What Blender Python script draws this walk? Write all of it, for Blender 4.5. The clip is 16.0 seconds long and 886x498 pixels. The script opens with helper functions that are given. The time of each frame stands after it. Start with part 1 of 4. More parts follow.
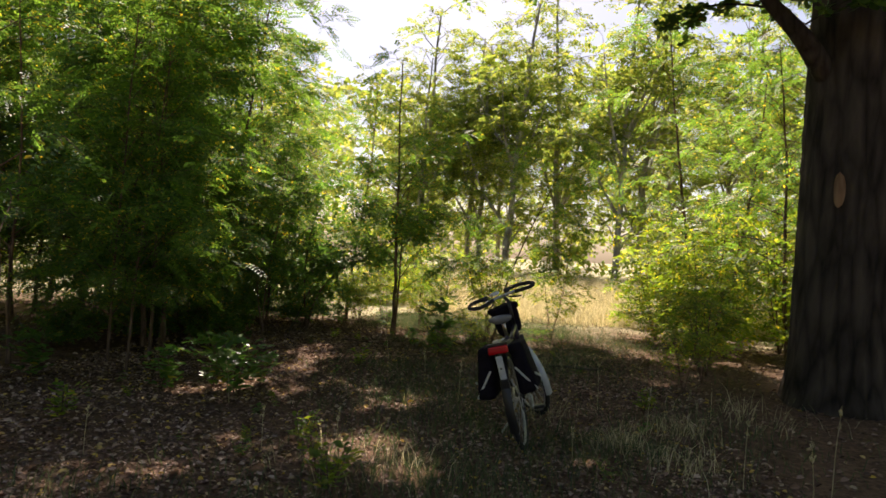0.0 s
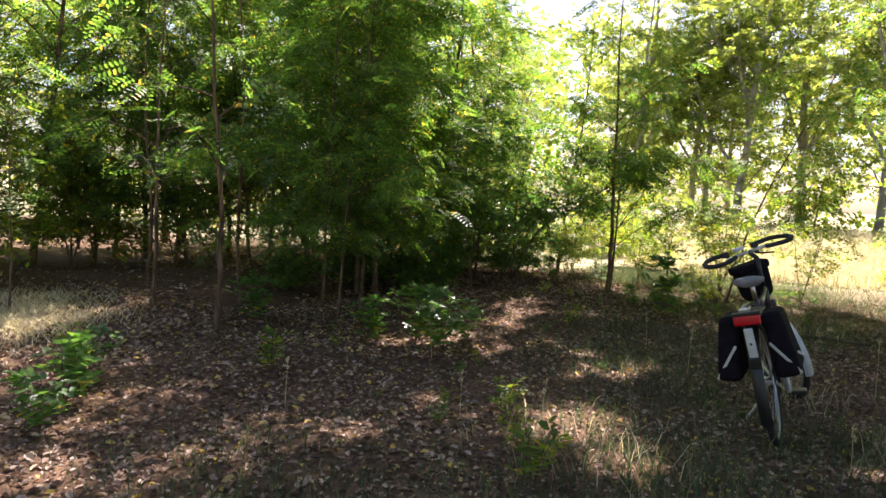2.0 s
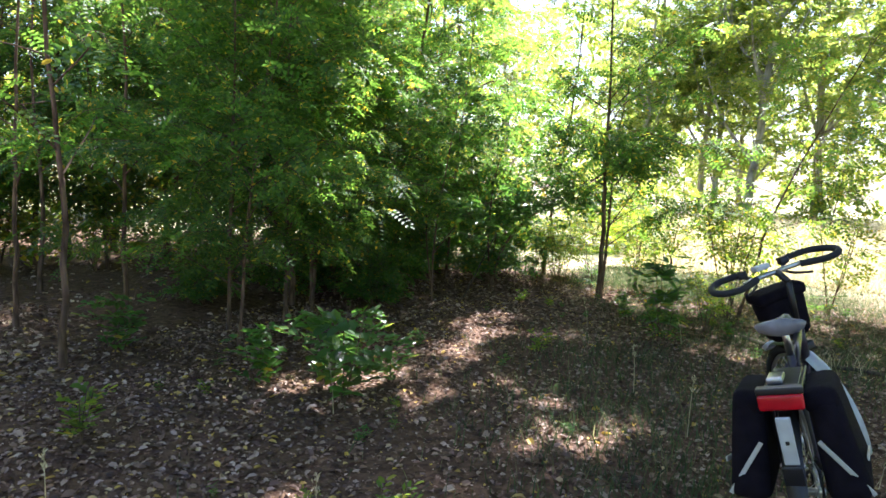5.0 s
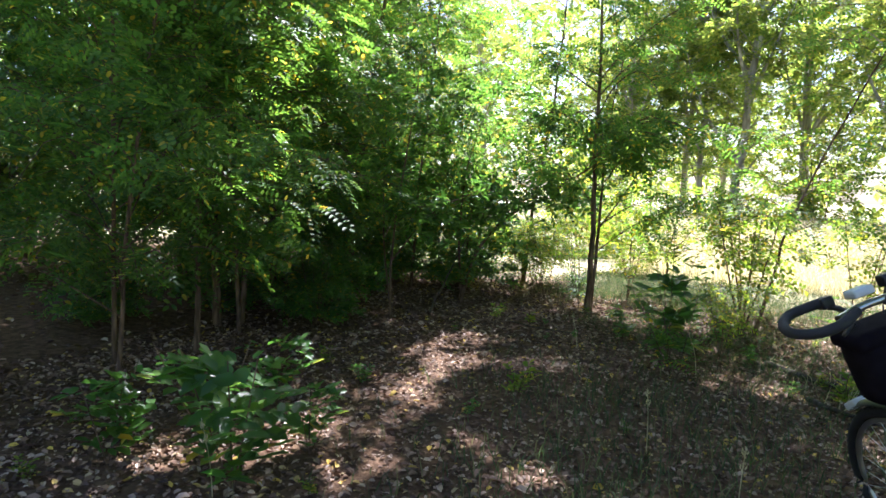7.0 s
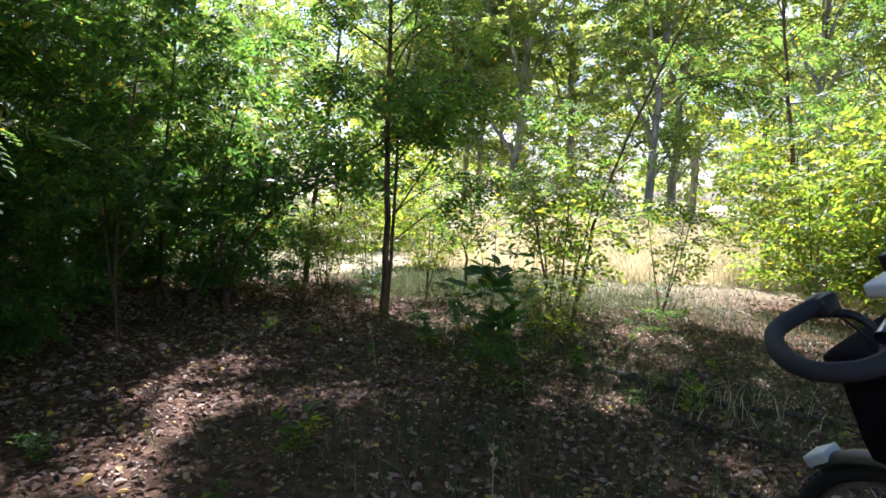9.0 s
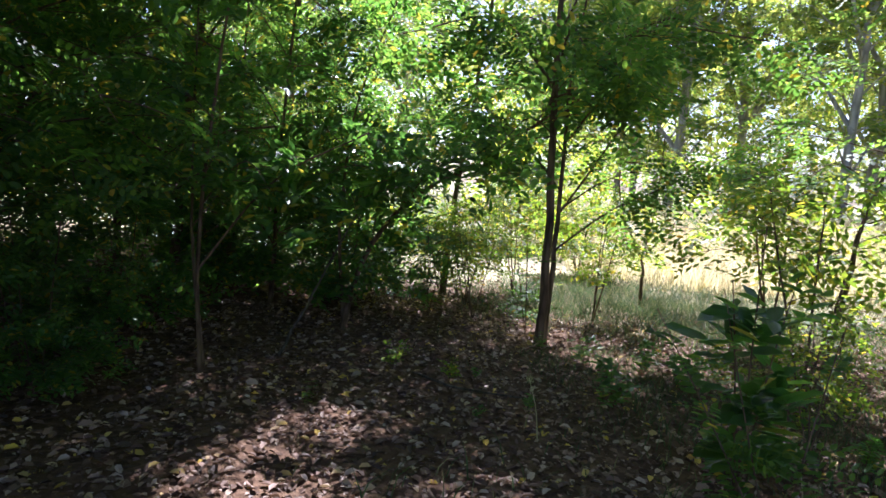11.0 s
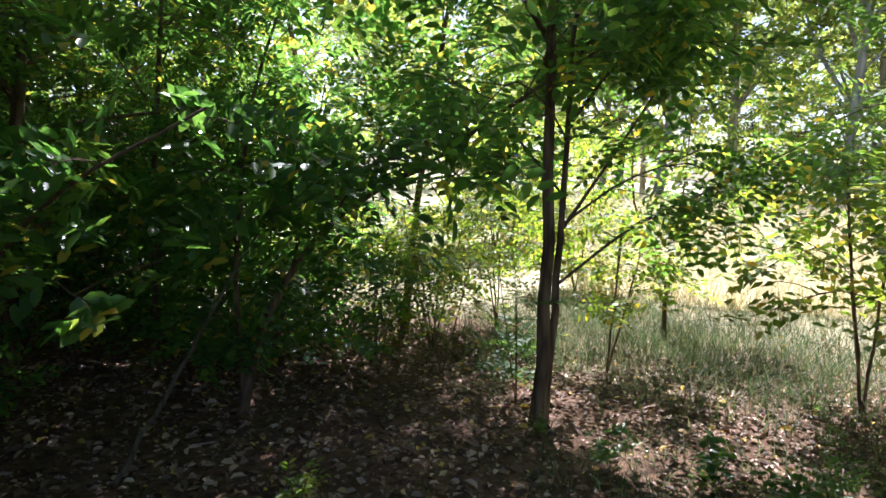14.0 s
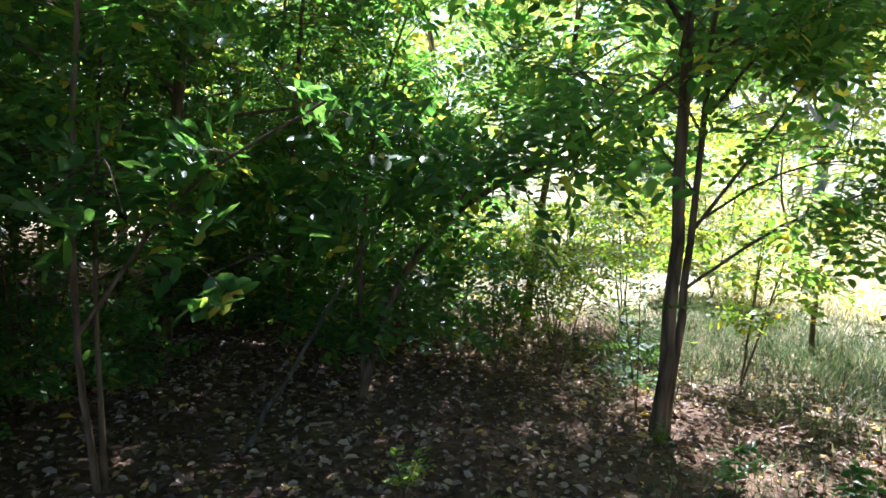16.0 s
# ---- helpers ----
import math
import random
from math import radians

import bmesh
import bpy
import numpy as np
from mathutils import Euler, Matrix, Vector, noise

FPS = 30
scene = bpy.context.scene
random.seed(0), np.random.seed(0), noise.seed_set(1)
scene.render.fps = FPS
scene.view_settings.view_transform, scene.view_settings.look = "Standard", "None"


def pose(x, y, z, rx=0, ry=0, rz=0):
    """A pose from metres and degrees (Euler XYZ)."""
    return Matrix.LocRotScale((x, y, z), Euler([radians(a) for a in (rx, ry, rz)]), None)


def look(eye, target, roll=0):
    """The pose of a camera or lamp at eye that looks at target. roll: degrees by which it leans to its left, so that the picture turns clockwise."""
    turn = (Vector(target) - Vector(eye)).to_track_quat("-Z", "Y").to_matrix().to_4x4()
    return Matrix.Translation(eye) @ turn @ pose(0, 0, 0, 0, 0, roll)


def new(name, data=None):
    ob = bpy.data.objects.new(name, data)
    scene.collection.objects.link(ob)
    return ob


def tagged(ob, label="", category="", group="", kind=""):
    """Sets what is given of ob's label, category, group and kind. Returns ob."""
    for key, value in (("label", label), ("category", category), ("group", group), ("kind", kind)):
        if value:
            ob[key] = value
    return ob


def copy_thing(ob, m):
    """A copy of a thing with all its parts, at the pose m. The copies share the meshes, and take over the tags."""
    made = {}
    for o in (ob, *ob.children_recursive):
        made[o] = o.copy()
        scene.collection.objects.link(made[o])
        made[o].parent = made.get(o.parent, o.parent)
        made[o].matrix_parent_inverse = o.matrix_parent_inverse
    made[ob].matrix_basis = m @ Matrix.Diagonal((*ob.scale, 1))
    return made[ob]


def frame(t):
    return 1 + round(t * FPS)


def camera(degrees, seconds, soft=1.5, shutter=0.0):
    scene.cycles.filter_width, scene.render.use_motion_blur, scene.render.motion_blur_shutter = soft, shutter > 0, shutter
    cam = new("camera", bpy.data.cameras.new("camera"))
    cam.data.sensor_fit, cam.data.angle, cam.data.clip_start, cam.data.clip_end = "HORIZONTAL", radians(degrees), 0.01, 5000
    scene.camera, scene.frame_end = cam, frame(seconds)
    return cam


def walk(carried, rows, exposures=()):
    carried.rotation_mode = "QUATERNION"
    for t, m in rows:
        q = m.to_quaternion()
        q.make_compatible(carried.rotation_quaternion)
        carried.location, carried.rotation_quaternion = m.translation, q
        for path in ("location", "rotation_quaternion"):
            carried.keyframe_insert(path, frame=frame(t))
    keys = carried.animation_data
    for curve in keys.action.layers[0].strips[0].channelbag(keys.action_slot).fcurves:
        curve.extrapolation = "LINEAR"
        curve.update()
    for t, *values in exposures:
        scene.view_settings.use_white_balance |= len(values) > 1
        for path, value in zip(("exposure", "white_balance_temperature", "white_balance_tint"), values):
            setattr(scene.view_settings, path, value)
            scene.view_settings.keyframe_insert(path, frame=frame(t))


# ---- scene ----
cam = camera(68.0, 16.0, soft=1.6, shutter=0.08)
PATH = [
    (0, (0.698, 0.325, 1.449), (0.445, 2.309, 1.459), 3.2),
    (0.5, (0.648, 0.38, 1.426), (0.132, 2.312, 1.385), 3.4),
    (1, (0.579, 0.571, 1.4), (-0.112, 2.444, 1.28), 3.4),
    (1.5, (0.502, 0.792, 1.428), (-0.319, 2.609, 1.267), 3.1),
    (2, (0.534, 1.007, 1.417), (-0.322, 2.806, 1.242), 2.8),
    (2.5, (0.493, 1.319, 1.439), (-0.438, 3.078, 1.247), 3.2),
    (3, (0.454, 1.604, 1.424), (-0.598, 3.294, 1.227), 2.9),
    (3.5, (0.518, 1.869, 1.412), (-0.552, 3.546, 1.209), 2.2),
    (4, (0.561, 2.166, 1.448), (-0.478, 3.861, 1.235), 2.4),
    (4.5, (0.507, 2.5, 1.454), (-0.467, 4.234, 1.242), 2.5),
    (4.7, (0.475, 2.573, 1.471), (-0.426, 4.345, 1.257), 2.8),
    (6.8, (0.06, 3.893, 1.409), (-0.771, 5.701, 1.206), 2.6),
    (7, (0.019, 3.979, 1.391), (-0.802, 5.791, 1.188), 2.7),
    (7.5, (-0.119, 4.263, 1.325), (-0.748, 6.153, 1.138), 3.1),
    (8, (-0.213, 4.597, 1.246), (-0.512, 6.566, 1.069), 2.9),
    (8.2, (-0.236, 4.734, 1.237), (-0.431, 6.717, 1.061), 2.8),
    (10.3, (-0.625, 6.286, 1.193), (-0.956, 8.248, 0.99), 2.9),
    (10.5, (-0.684, 6.434, 1.188), (-1.152, 8.368, 0.986), 2.9),
    (11, (-0.773, 6.726, 1.155), (-1.386, 8.618, 0.942), 3.5),
    (11.5, (-0.798, 7.096, 1.148), (-1.514, 8.952, 0.938), 3.2),
    (12, (-0.892, 7.379, 1.17), (-1.659, 9.212, 0.947), 2.8),
    (12.5, (-0.986, 7.606, 1.205), (-1.544, 9.511, 0.957), 3.5),
    (13, (-0.966, 7.958, 1.204), (-1.462, 9.882, 0.981), 2.5),
    (13.5, (-1.074, 8.218, 1.22), (-1.63, 10.125, 0.991), 2.1),
    (14, (-1.106, 8.317, 1.22), (-1.671, 10.221, 0.984), 1.9),
    (14.5, (-1.054, 8.395, 1.213), (-1.664, 10.285, 0.974), 2.0),
    (15, (-1.049, 8.424, 1.202), (-1.785, 10.269, 0.967), 2.2),
    (15.5, (-1.069, 8.407, 1.207), (-1.933, 10.193, 0.957), 2.4),
    (16, (-1.055, 8.365, 1.215), (-1.989, 10.114, 0.951), 2.6),
]
walk(cam, [(t, look(eye, target, roll)) for t, eye, target, roll in PATH], [(0, 1.2, 7100, 22), (1, 1.75, 6800, 25), (3, 2.35, 6100, 23), (4.5, 2.7, 5700, 20), (7, 2.45, 5500, 19), (8, 2.0, 5450, 23), (10.5, 1.85, 5350, 27), (12, 2.5, 5200, 23), (13, 2.1, 5500, 24), (14, 2.05, 5450, 24), (15, 2.1, 5450, 21), (16, 2.55, 5150, 18)])

# ---- light ----
SUN_AZ, SUN_EL = radians(-11), radians(52)      # azimuth from +y towards +x
world = bpy.data.worlds.new("sky")
scene.world = world
world.use_nodes = True
wn = world.node_tree
sky = wn.nodes.new("ShaderNodeTexSky")
sky.sky_type, sky.sun_disc = "NISHITA", False
sky.sun_elevation, sky.sun_rotation = SUN_EL, SUN_AZ
sky.air_density, sky.dust_density, sky.ozone_density = 1.0, 2.0, 1.0
wn.links.new(sky.outputs[0], wn.nodes["Background"].inputs[0])
wn.nodes["Background"].inputs[1].default_value = 0.065
sun = new("sun", bpy.data.lights.new("sun", "SUN"))
sun.data.energy, sun.data.angle, sun.data.color = 5.0, radians(0.55), (1.0, 0.93, 0.80)
toward = Vector((math.sin(SUN_AZ) * math.cos(SUN_EL), math.cos(SUN_AZ) * math.cos(SUN_EL), math.sin(SUN_EL)))
sun.matrix_world = look(toward * 60, (0, 0, 0))

rng = np.random.default_rng(7)


# ---- materials ----
def material(name):
    m = bpy.data.materials.new(name)
    m.use_nodes = True
    nt = m.node_tree
    return m, nt, nt.nodes["Principled BSDF"], nt.nodes["Material Output"]


def node(nt, kind, **values):
    n = nt.nodes.new(kind)
    for key, value in values.items():
        n.inputs[key.replace("_", " ")].default_value = value
    return n


def ramp(nt, fac, stops):
    r = nt.nodes.new("ShaderNodeValToRGB")
    while len(r.color_ramp.elements) < len(stops):
        r.color_ramp.elements.new(0.5)
    for el, (p, c) in zip(r.color_ramp.elements, stops):
        el.position, el.color = p, (*c, 1)
    nt.links.new(fac, r.inputs[0])
    return r.outputs[0]


def bump(nt, height, bsdf, strength, distance):
    b = node(nt, "ShaderNodeBump", Strength=strength, Distance=distance)
    nt.links.new(height, b.inputs["Height"])
    nt.links.new(b.outputs[0], bsdf.inputs["Normal"])


def leaf_material(name, stops, glow, amount=0.42, rough=0.5):
    m, nt, bsdf, out = material(name)
    geo = nt.nodes.new("ShaderNodeNewGeometry")
    col = ramp(nt, geo.outputs["Random Per Island"], stops)
    pos = nt.nodes.new("ShaderNodeTexCoord")
    n = node(nt, "ShaderNodeTexNoise", Scale=1.4, Detail=3.0)
    nt.links.new(pos.outputs["Object"], n.inputs["Vector"])
    hsv = node(nt, "ShaderNodeHueSaturation")
    rng_v = node(nt, "ShaderNodeMapRange", From_Min=0.3, From_Max=0.7, To_Min=0.7, To_Max=1.35)
    nt.links.new(n.outputs["Fac"], rng_v.inputs["Value"])
    nt.links.new(rng_v.outputs[0], hsv.inputs["Value"])
    nt.links.new(col, hsv.inputs["Color"])
    bsdf.inputs["Roughness"].default_value = rough
    bsdf.inputs["Specular IOR Level"].default_value = 0.4
    nt.links.new(hsv.outputs[0], bsdf.inputs["Base Color"])
    tr = nt.nodes.new("ShaderNodeBsdfTranslucent")
    tint = node(nt, "ShaderNodeMix")
    tint.data_type, tint.blend_type = "RGBA", "MULTIPLY"
    tint.inputs[0].default_value = 1.0
    nt.links.new(hsv.outputs[0], tint.inputs[6])
    tint.inputs[7].default_value = (*glow, 1)
    nt.links.new(tint.outputs[2], tr.inputs[0])
    mix = nt.nodes.new("ShaderNodeMixShader")
    mix.inputs[0].default_value = amount
    nt.links.new(bsdf.outputs[0], mix.inputs[1])
    nt.links.new(tr.outputs[0], mix.inputs[2])
    nt.links.new(mix.outputs[0], out.inputs[0])
    return m


def bark_material(name, dark, light, scale, relief):
    m, nt, bsdf, out = material(name)
    tc = nt.nodes.new("ShaderNodeTexCoord")
    mp = nt.nodes.new("ShaderNodeMapping")
    mp.inputs["Scale"].default_value = (1, 1, 0.18)
    nt.links.new(tc.outputs["Object"], mp.inputs[0])
    n = node(nt, "ShaderNodeTexNoise", Scale=scale, Detail=6.0, Roughness=0.65)
    nt.links.new(mp.outputs[0], n.inputs["Vector"])
    v = node(nt, "ShaderNodeTexVoronoi", Scale=scale * 0.8)
    v.feature = "DISTANCE_TO_EDGE"
    nt.links.new(mp.outputs[0], v.inputs["Vector"])
    big = node(nt, "ShaderNodeTexNoise", Scale=1.7, Detail=2.0)
    nt.links.new(tc.outputs["Object"], big.inputs["Vector"])
    mul = nt.nodes.new("ShaderNodeMath")
    mul.operation = "MULTIPLY_ADD"
    nt.links.new(n.outputs["Fac"], mul.inputs[0])
    mul.inputs[1].default_value = 0.7
    nt.links.new(v.outputs["Distance"], mul.inputs[2])
    add = nt.nodes.new("ShaderNodeMath")
    nt.links.new(mul.outputs[0], add.inputs[0])
    sub = node(nt, "ShaderNodeMapRange", From_Min=0.3, From_Max=0.7, To_Min=-0.15, To_Max=0.15)
    nt.links.new(big.outputs["Fac"], sub.inputs["Value"])
    nt.links.new(sub.outputs[0], add.inputs[1])
    nt.links.new(ramp(nt, add.outputs[0], [(0.25, dark), (0.75, light)]), bsdf.inputs["Base Color"])
    bsdf.inputs["Roughness"].default_value = 0.9
    bsdf.inputs["Specular IOR Level"].default_value = 0.2
    bump(nt, mul.outputs[0], bsdf, 0.9, relief)
    return m


def plain(name, colour, rough=0.5, metal=0.0, grain=0.0, scale=60.0, spec=0.5):
    m, nt, bsdf, out = material(name)
    tc = nt.nodes.new("ShaderNodeTexCoord")
    n = node(nt, "ShaderNodeTexNoise", Scale=scale, Detail=4.0)
    nt.links.new(tc.outputs["Object"], n.inputs["Vector"])
    d = node(nt, "ShaderNodeTexNoise", Scale=scale * 0.12, Detail=3.0)
    nt.links.new(tc.outputs["Object"], d.inputs["Vector"])
    lo = [c * 0.72 for c in colour]
    hi = [min(1, c * 1.22) for c in colour]
    nt.links.new(ramp(nt, d.outputs["Fac"], [(0.3, lo), (0.7, hi)]), bsdf.inputs["Base Color"])
    bsdf.inputs["Roughness"].default_value = rough
    bsdf.inputs["Metallic"].default_value = metal
    bsdf.inputs["Specular IOR Level"].default_value = spec
    if grain:
        bump(nt, n.outputs["Fac"], bsdf, grain, 0.002)
    return m


GREEN = [(0.0, (0.034, 0.085, 0.025)), (0.55, (0.058, 0.128, 0.034)), (0.93, (0.09, 0.165, 0.036)), (0.992, (0.32, 0.26, 0.04))]
FRESH = [(0.0, (0.05, 0.105, 0.020)), (0.5, (0.092, 0.145, 0.028)), (0.9, (0.145, 0.175, 0.032)), (0.99, (0.36, 0.30, 0.05))]
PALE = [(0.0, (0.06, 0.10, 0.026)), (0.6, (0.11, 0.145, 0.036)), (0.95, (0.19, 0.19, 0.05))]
leaf_locust = leaf_material("locust_leaf", GREEN, (3.7, 3.2, 1.3), 0.54, 0.52)
leaf_shrub = leaf_material("shrub_leaf", FRESH, (3.6, 3.3, 1.1), 0.56)
leaf_broad = leaf_material("broad_leaf", GREEN, (3.1, 3.1, 1.5), 0.5, 0.34)
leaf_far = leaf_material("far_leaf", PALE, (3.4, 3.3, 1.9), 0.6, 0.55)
leaf_oak = leaf_material("oak_leaf", GREEN, (2.2, 2.2, 0.9), 0.4, 0.4)
leaf_dry = leaf_material("dry_leaf", [(0.0, (0.06, 0.034, 0.023)), (0.38, (0.14, 0.082, 0.054)), (0.68, (0.28, 0.18, 0.13)), (0.91, (0.48, 0.37, 0.30)), (0.985, (0.52, 0.36, 0.06))], (1.1, 1.0, 0.8), 0.15, 0.6)
grass_green = leaf_material("green_grass", [(0.0, (0.035, 0.07, 0.025)), (0.6, (0.065, 0.105, 0.04)), (0.95, (0.20, 0.19, 0.09))], (1.4, 1.4, 1.2), 0.35, 0.6)
grass_dry = leaf_material("dry_grass", [(0.0, (0.30, 0.28, 0.16)), (0.4, (0.50, 0.45, 0.30)), (0.95, (0.66, 0.60, 0.44))], (1.3, 1.25, 1.0), 0.45, 0.6)
bark_oak = bark_material("oak_bark", (0.018, 0.014, 0.011), (0.085, 0.068, 0.054), 9.0, 0.05)
bark_young = bark_material("young_bark", (0.065, 0.042, 0.028), (0.24, 0.16, 0.11), 26.0, 0.008)
bark_pale = bark_material("pale_bark", (0.20, 0.18, 0.15), (0.50, 0.47, 0.42), 7.0, 0.01)
wood_bare = bark_material("bare_wood", (0.16, 0.09, 0.05), (0.34, 0.22, 0.13), 12.0, 0.006)
wood_grey = bark_material("dead_wood", (0.035, 0.028, 0.022), (0.15, 0.125, 0.10), 30.0, 0.006)


def ground_material():
    m, nt, bsdf, out = material("forest_floor")
    tc = nt.nodes.new("ShaderNodeTexCoord")
    n1 = node(nt, "ShaderNodeTexNoise", Scale=0.55, Detail=4.0)
    n2 = node(nt, "ShaderNodeTexNoise", Scale=22.0, Detail=7.0, Roughness=0.7)
    v = node(nt, "ShaderNodeTexVoronoi", Scale=26.0)
    for x in (n1, n2, v):
        nt.links.new(tc.outputs["Object"], x.inputs["Vector"])
    soil = ramp(nt, n2.outputs["Fac"], [(0.3, (0.035, 0.022, 0.015)), (0.5, (0.085, 0.05, 0.032)), (0.72, (0.19, 0.115, 0.07))])
    leafy = ramp(nt, v.outputs["Color"], [(0.1, (0.05, 0.03, 0.02)), (0.5, (0.13, 0.075, 0.045)), (0.9, (0.25, 0.16, 0.10))])
    mx = node(nt, "ShaderNodeMix")
    mx.data_type = "RGBA"
    mx.inputs[0].default_value = 0.5
    nt.links.new(soil, mx.inputs[6])
    nt.links.new(leafy, mx.inputs[7])
    sep = nt.nodes.new("ShaderNodeSeparateXYZ")
    nt.links.new(tc.outputs["Object"], sep.inputs[0])
    far = nt.nodes.new("ShaderNodeMath")          # the meadow begins beyond the shrubs
    far.operation = "MULTIPLY_ADD"
    nt.links.new(n1.outputs["Fac"], far.inputs[0])
    far.inputs[1].default_value = 5.0
    nt.links.new(sep.outputs["Y"], far.inputs[2])
    mr = node(nt, "ShaderNodeMapRange", From_Min=15.0, From_Max=18.0)
    nt.links.new(far.outputs[0], mr.inputs["Value"])
    field = ramp(nt, n2.outputs["Fac"], [(0.3, (0.24, 0.22, 0.12)), (0.7, (0.46, 0.41, 0.26))])
    m2 = node(nt, "ShaderNodeMix")
    m2.data_type = "RGBA"
    nt.links.new(mr.outputs[0], m2.inputs[0])
    nt.links.new(mx.outputs[2], m2.inputs[6])
    nt.links.new(field, m2.inputs[7])
    nt.links.new(m2.outputs[2], bsdf.inputs["Base Color"])
    bsdf.inputs["Roughness"].default_value = 0.95
    bsdf.inputs["Specular IOR Level"].default_value = 0.15
    bump(nt, n2.outputs["Fac"], bsdf, 0.8, 0.03)
    return m


# ---- mesh helpers ----
def gz(x, y):
    """Height of the forest floor."""
    near = np.exp(-((np.asarray(x) ** 2 + (np.asarray(y) - 7) ** 2) / 900.0))
    return near * (0.022 * np.sin(1.3 * x + 0.4) * np.cos(1.1 * y) + 0.014 * np.sin(3.1 * x - 1.7 * y) + 0.008 * np.sin(7.3 * x + 5.1 * y)) - 0.10 * np.exp(-((x - 0.9) ** 2 / 0.8 + (y - 6.3) ** 2 / 3.0))


class Shape:
    """Collects vertices and faces for one mesh."""

    def __init__(self):
        self.v, self.f, self.n = [], [], 0

    def add(self, v, f):
        self.v.append(np.asarray(v, float).reshape(-1, 3))
        self.f.append((np.asarray(f, int) + self.n))
        self.n += len(self.v[-1])
        return self

    def mesh(self, name, mat, smooth=True):
        me = bpy.data.meshes.new(name)
        v = np.concatenate(self.v)
        sizes = np.concatenate([np.full(len(f), f.shape[1], int) for f in self.f])
        loops = np.concatenate([f.ravel() for f in self.f])
        me.vertices.add(len(v))
        me.vertices.foreach_set("co", v.ravel())
        me.loops.add(len(loops))
        me.loops.foreach_set("vertex_index", loops)
        me.polygons.add(len(sizes))
        me.polygons.foreach_set("loop_start", np.concatenate([[0], np.cumsum(sizes)[:-1]]))
        me.polygons.foreach_set("use_smooth", np.full(len(sizes), smooth))
        me.update(calc_edges=True)
        me.materials.append(mat)
        return me


def piece(name, shape, mat, parent=None, label="", smooth=True):
    """One mesh object from a Shape, under its thing."""
    ob = new(name, shape.mesh(name, mat, smooth))
    if parent:
        ob.parent = parent
    return tagged(ob, label)


def part(name, bm, mat, parent, label="", smooth=True):
    me = bpy.data.meshes.new(name)
    bmesh.ops.recalc_face_normals(bm, faces=bm.faces)
    for f in bm.faces:
        f.smooth = smooth
    bm.to_mesh(me)
    bm.free()
    me.materials.append(mat)
    ob = new(name, me)
    ob.parent = parent
    return tagged(ob, label)


def tube(points, radii, sides=6, closed=False, squash=1.0):
    """A bent tube through points with a radius at each."""
    p = np.asarray(points, float)
    r = np.broadcast_to(np.asarray(radii, float), (len(p),))
    t = np.gradient(p, axis=0)
    if closed:
        t = np.roll(p, -1, 0) - np.roll(p, 1, 0)
    t /= np.linalg.norm(t, axis=1)[:, None] + 1e-9
    ref = np.array([0.0, 0, 1]) if abs(t[:, 2]).mean() < 0.8 else np.array([1.0, 0, 0])
    a = np.cross(t, ref)
    a /= np.linalg.norm(a, axis=1)[:, None] + 1e-9
    b = np.cross(t, a)
    ang = np.linspace(0, 2 * np.pi, sides, endpoint=False)
    v = p[:, None] + r[:, None, None] * (np.cos(ang)[None, :, None] * a[:, None] + squash * np.sin(ang)[None, :, None] * b[:, None])
    n = len(p)
    i = np.arange(n if closed else n - 1)[:, None] * sides
    j = np.arange(sides)[None]
    k = (j + 1) % sides
    i2 = (i + sides) % (n * sides)
    f = np.stack([i + j, i + k, i2 + k, i2 + j], -1).reshape(-1, 4)
    return v.reshape(-1, 3), f


def rod(shape, a, b, r, sides=8, r2=None):
    """A straight capped rod."""
    a, b = np.asarray(a, float), np.asarray(b, float)
    r2 = r if r2 is None else r2
    d = (b - a) * 1e-3
    v, f = tube([a, a + d, b - d, b], [r * 0.02, r, r2, r2 * 0.02], sides)
    return shape.add(v, f)


def bend(points, n):
    """A smooth curve (Catmull-Rom) through a few points."""
    p = np.asarray(points, float)
    q = np.vstack([2 * p[0] - p[1], p, 2 * p[-1] - p[-2]])
    out = []
    for s in np.linspace(0, len(p) - 1 - 1e-6, n):
        i, u = int(s), s - int(s)
        a, b, c, d = q[i:i + 4]
        out.append(0.5 * (2 * b + (c - a) * u + (2 * a - 5 * b + 4 * c - d) * u * u + (3 * b - a - 3 * c + d) * u ** 3))
    return np.array(out)


# leaf patterns: x along the stalk, z the upper side
def leaflet(length, width, at=(0, 0, 0), turn=0.0, fold=0.12, fine=True):
    if fine:
        v = np.array([(0, 0, 0), (0.28, 0.42, fold), (0.72, 0.40, fold), (1, 0, -0.1), (0.72, -0.40, fold), (0.28, -0.42, fold)])
        f = np.array([(0, 1, 2, 3), (0, 3, 4, 5)])
    else:
        v = np.array([(0, 0, 0), (0.48, 0.5, fold), (1, 0, -0.08), (0.48, -0.5, fold)])
        f = np.array([(0, 1, 2, 3)])
    v = v * (length, width, width)
    c, s = math.cos(turn), math.sin(turn)
    v = v @ np.array([(c, s, 0), (-s, c, 0), (0, 0, 1)])
    return v + np.asarray(at), f


def pinnate(pairs, length, leaf, width, fine):
    sh = Shape()
    for i in range(pairs):
        u = (i + 1.2) / (pairs + 0.6)
        x, z = length * u, -0.28 * length * u * u
        for side in (1, -1):
            sh.add(*leaflet(leaf * (1 - 0.25 * abs(u - 0.5)), width, (x, side * 0.004, z), side * 1.25, fine=fine))
    sh.add(*leaflet(leaf, width, (length, 0, -0.28 * length), 0, fine=fine))
    return np.concatenate(sh.v), np.concatenate(sh.f)


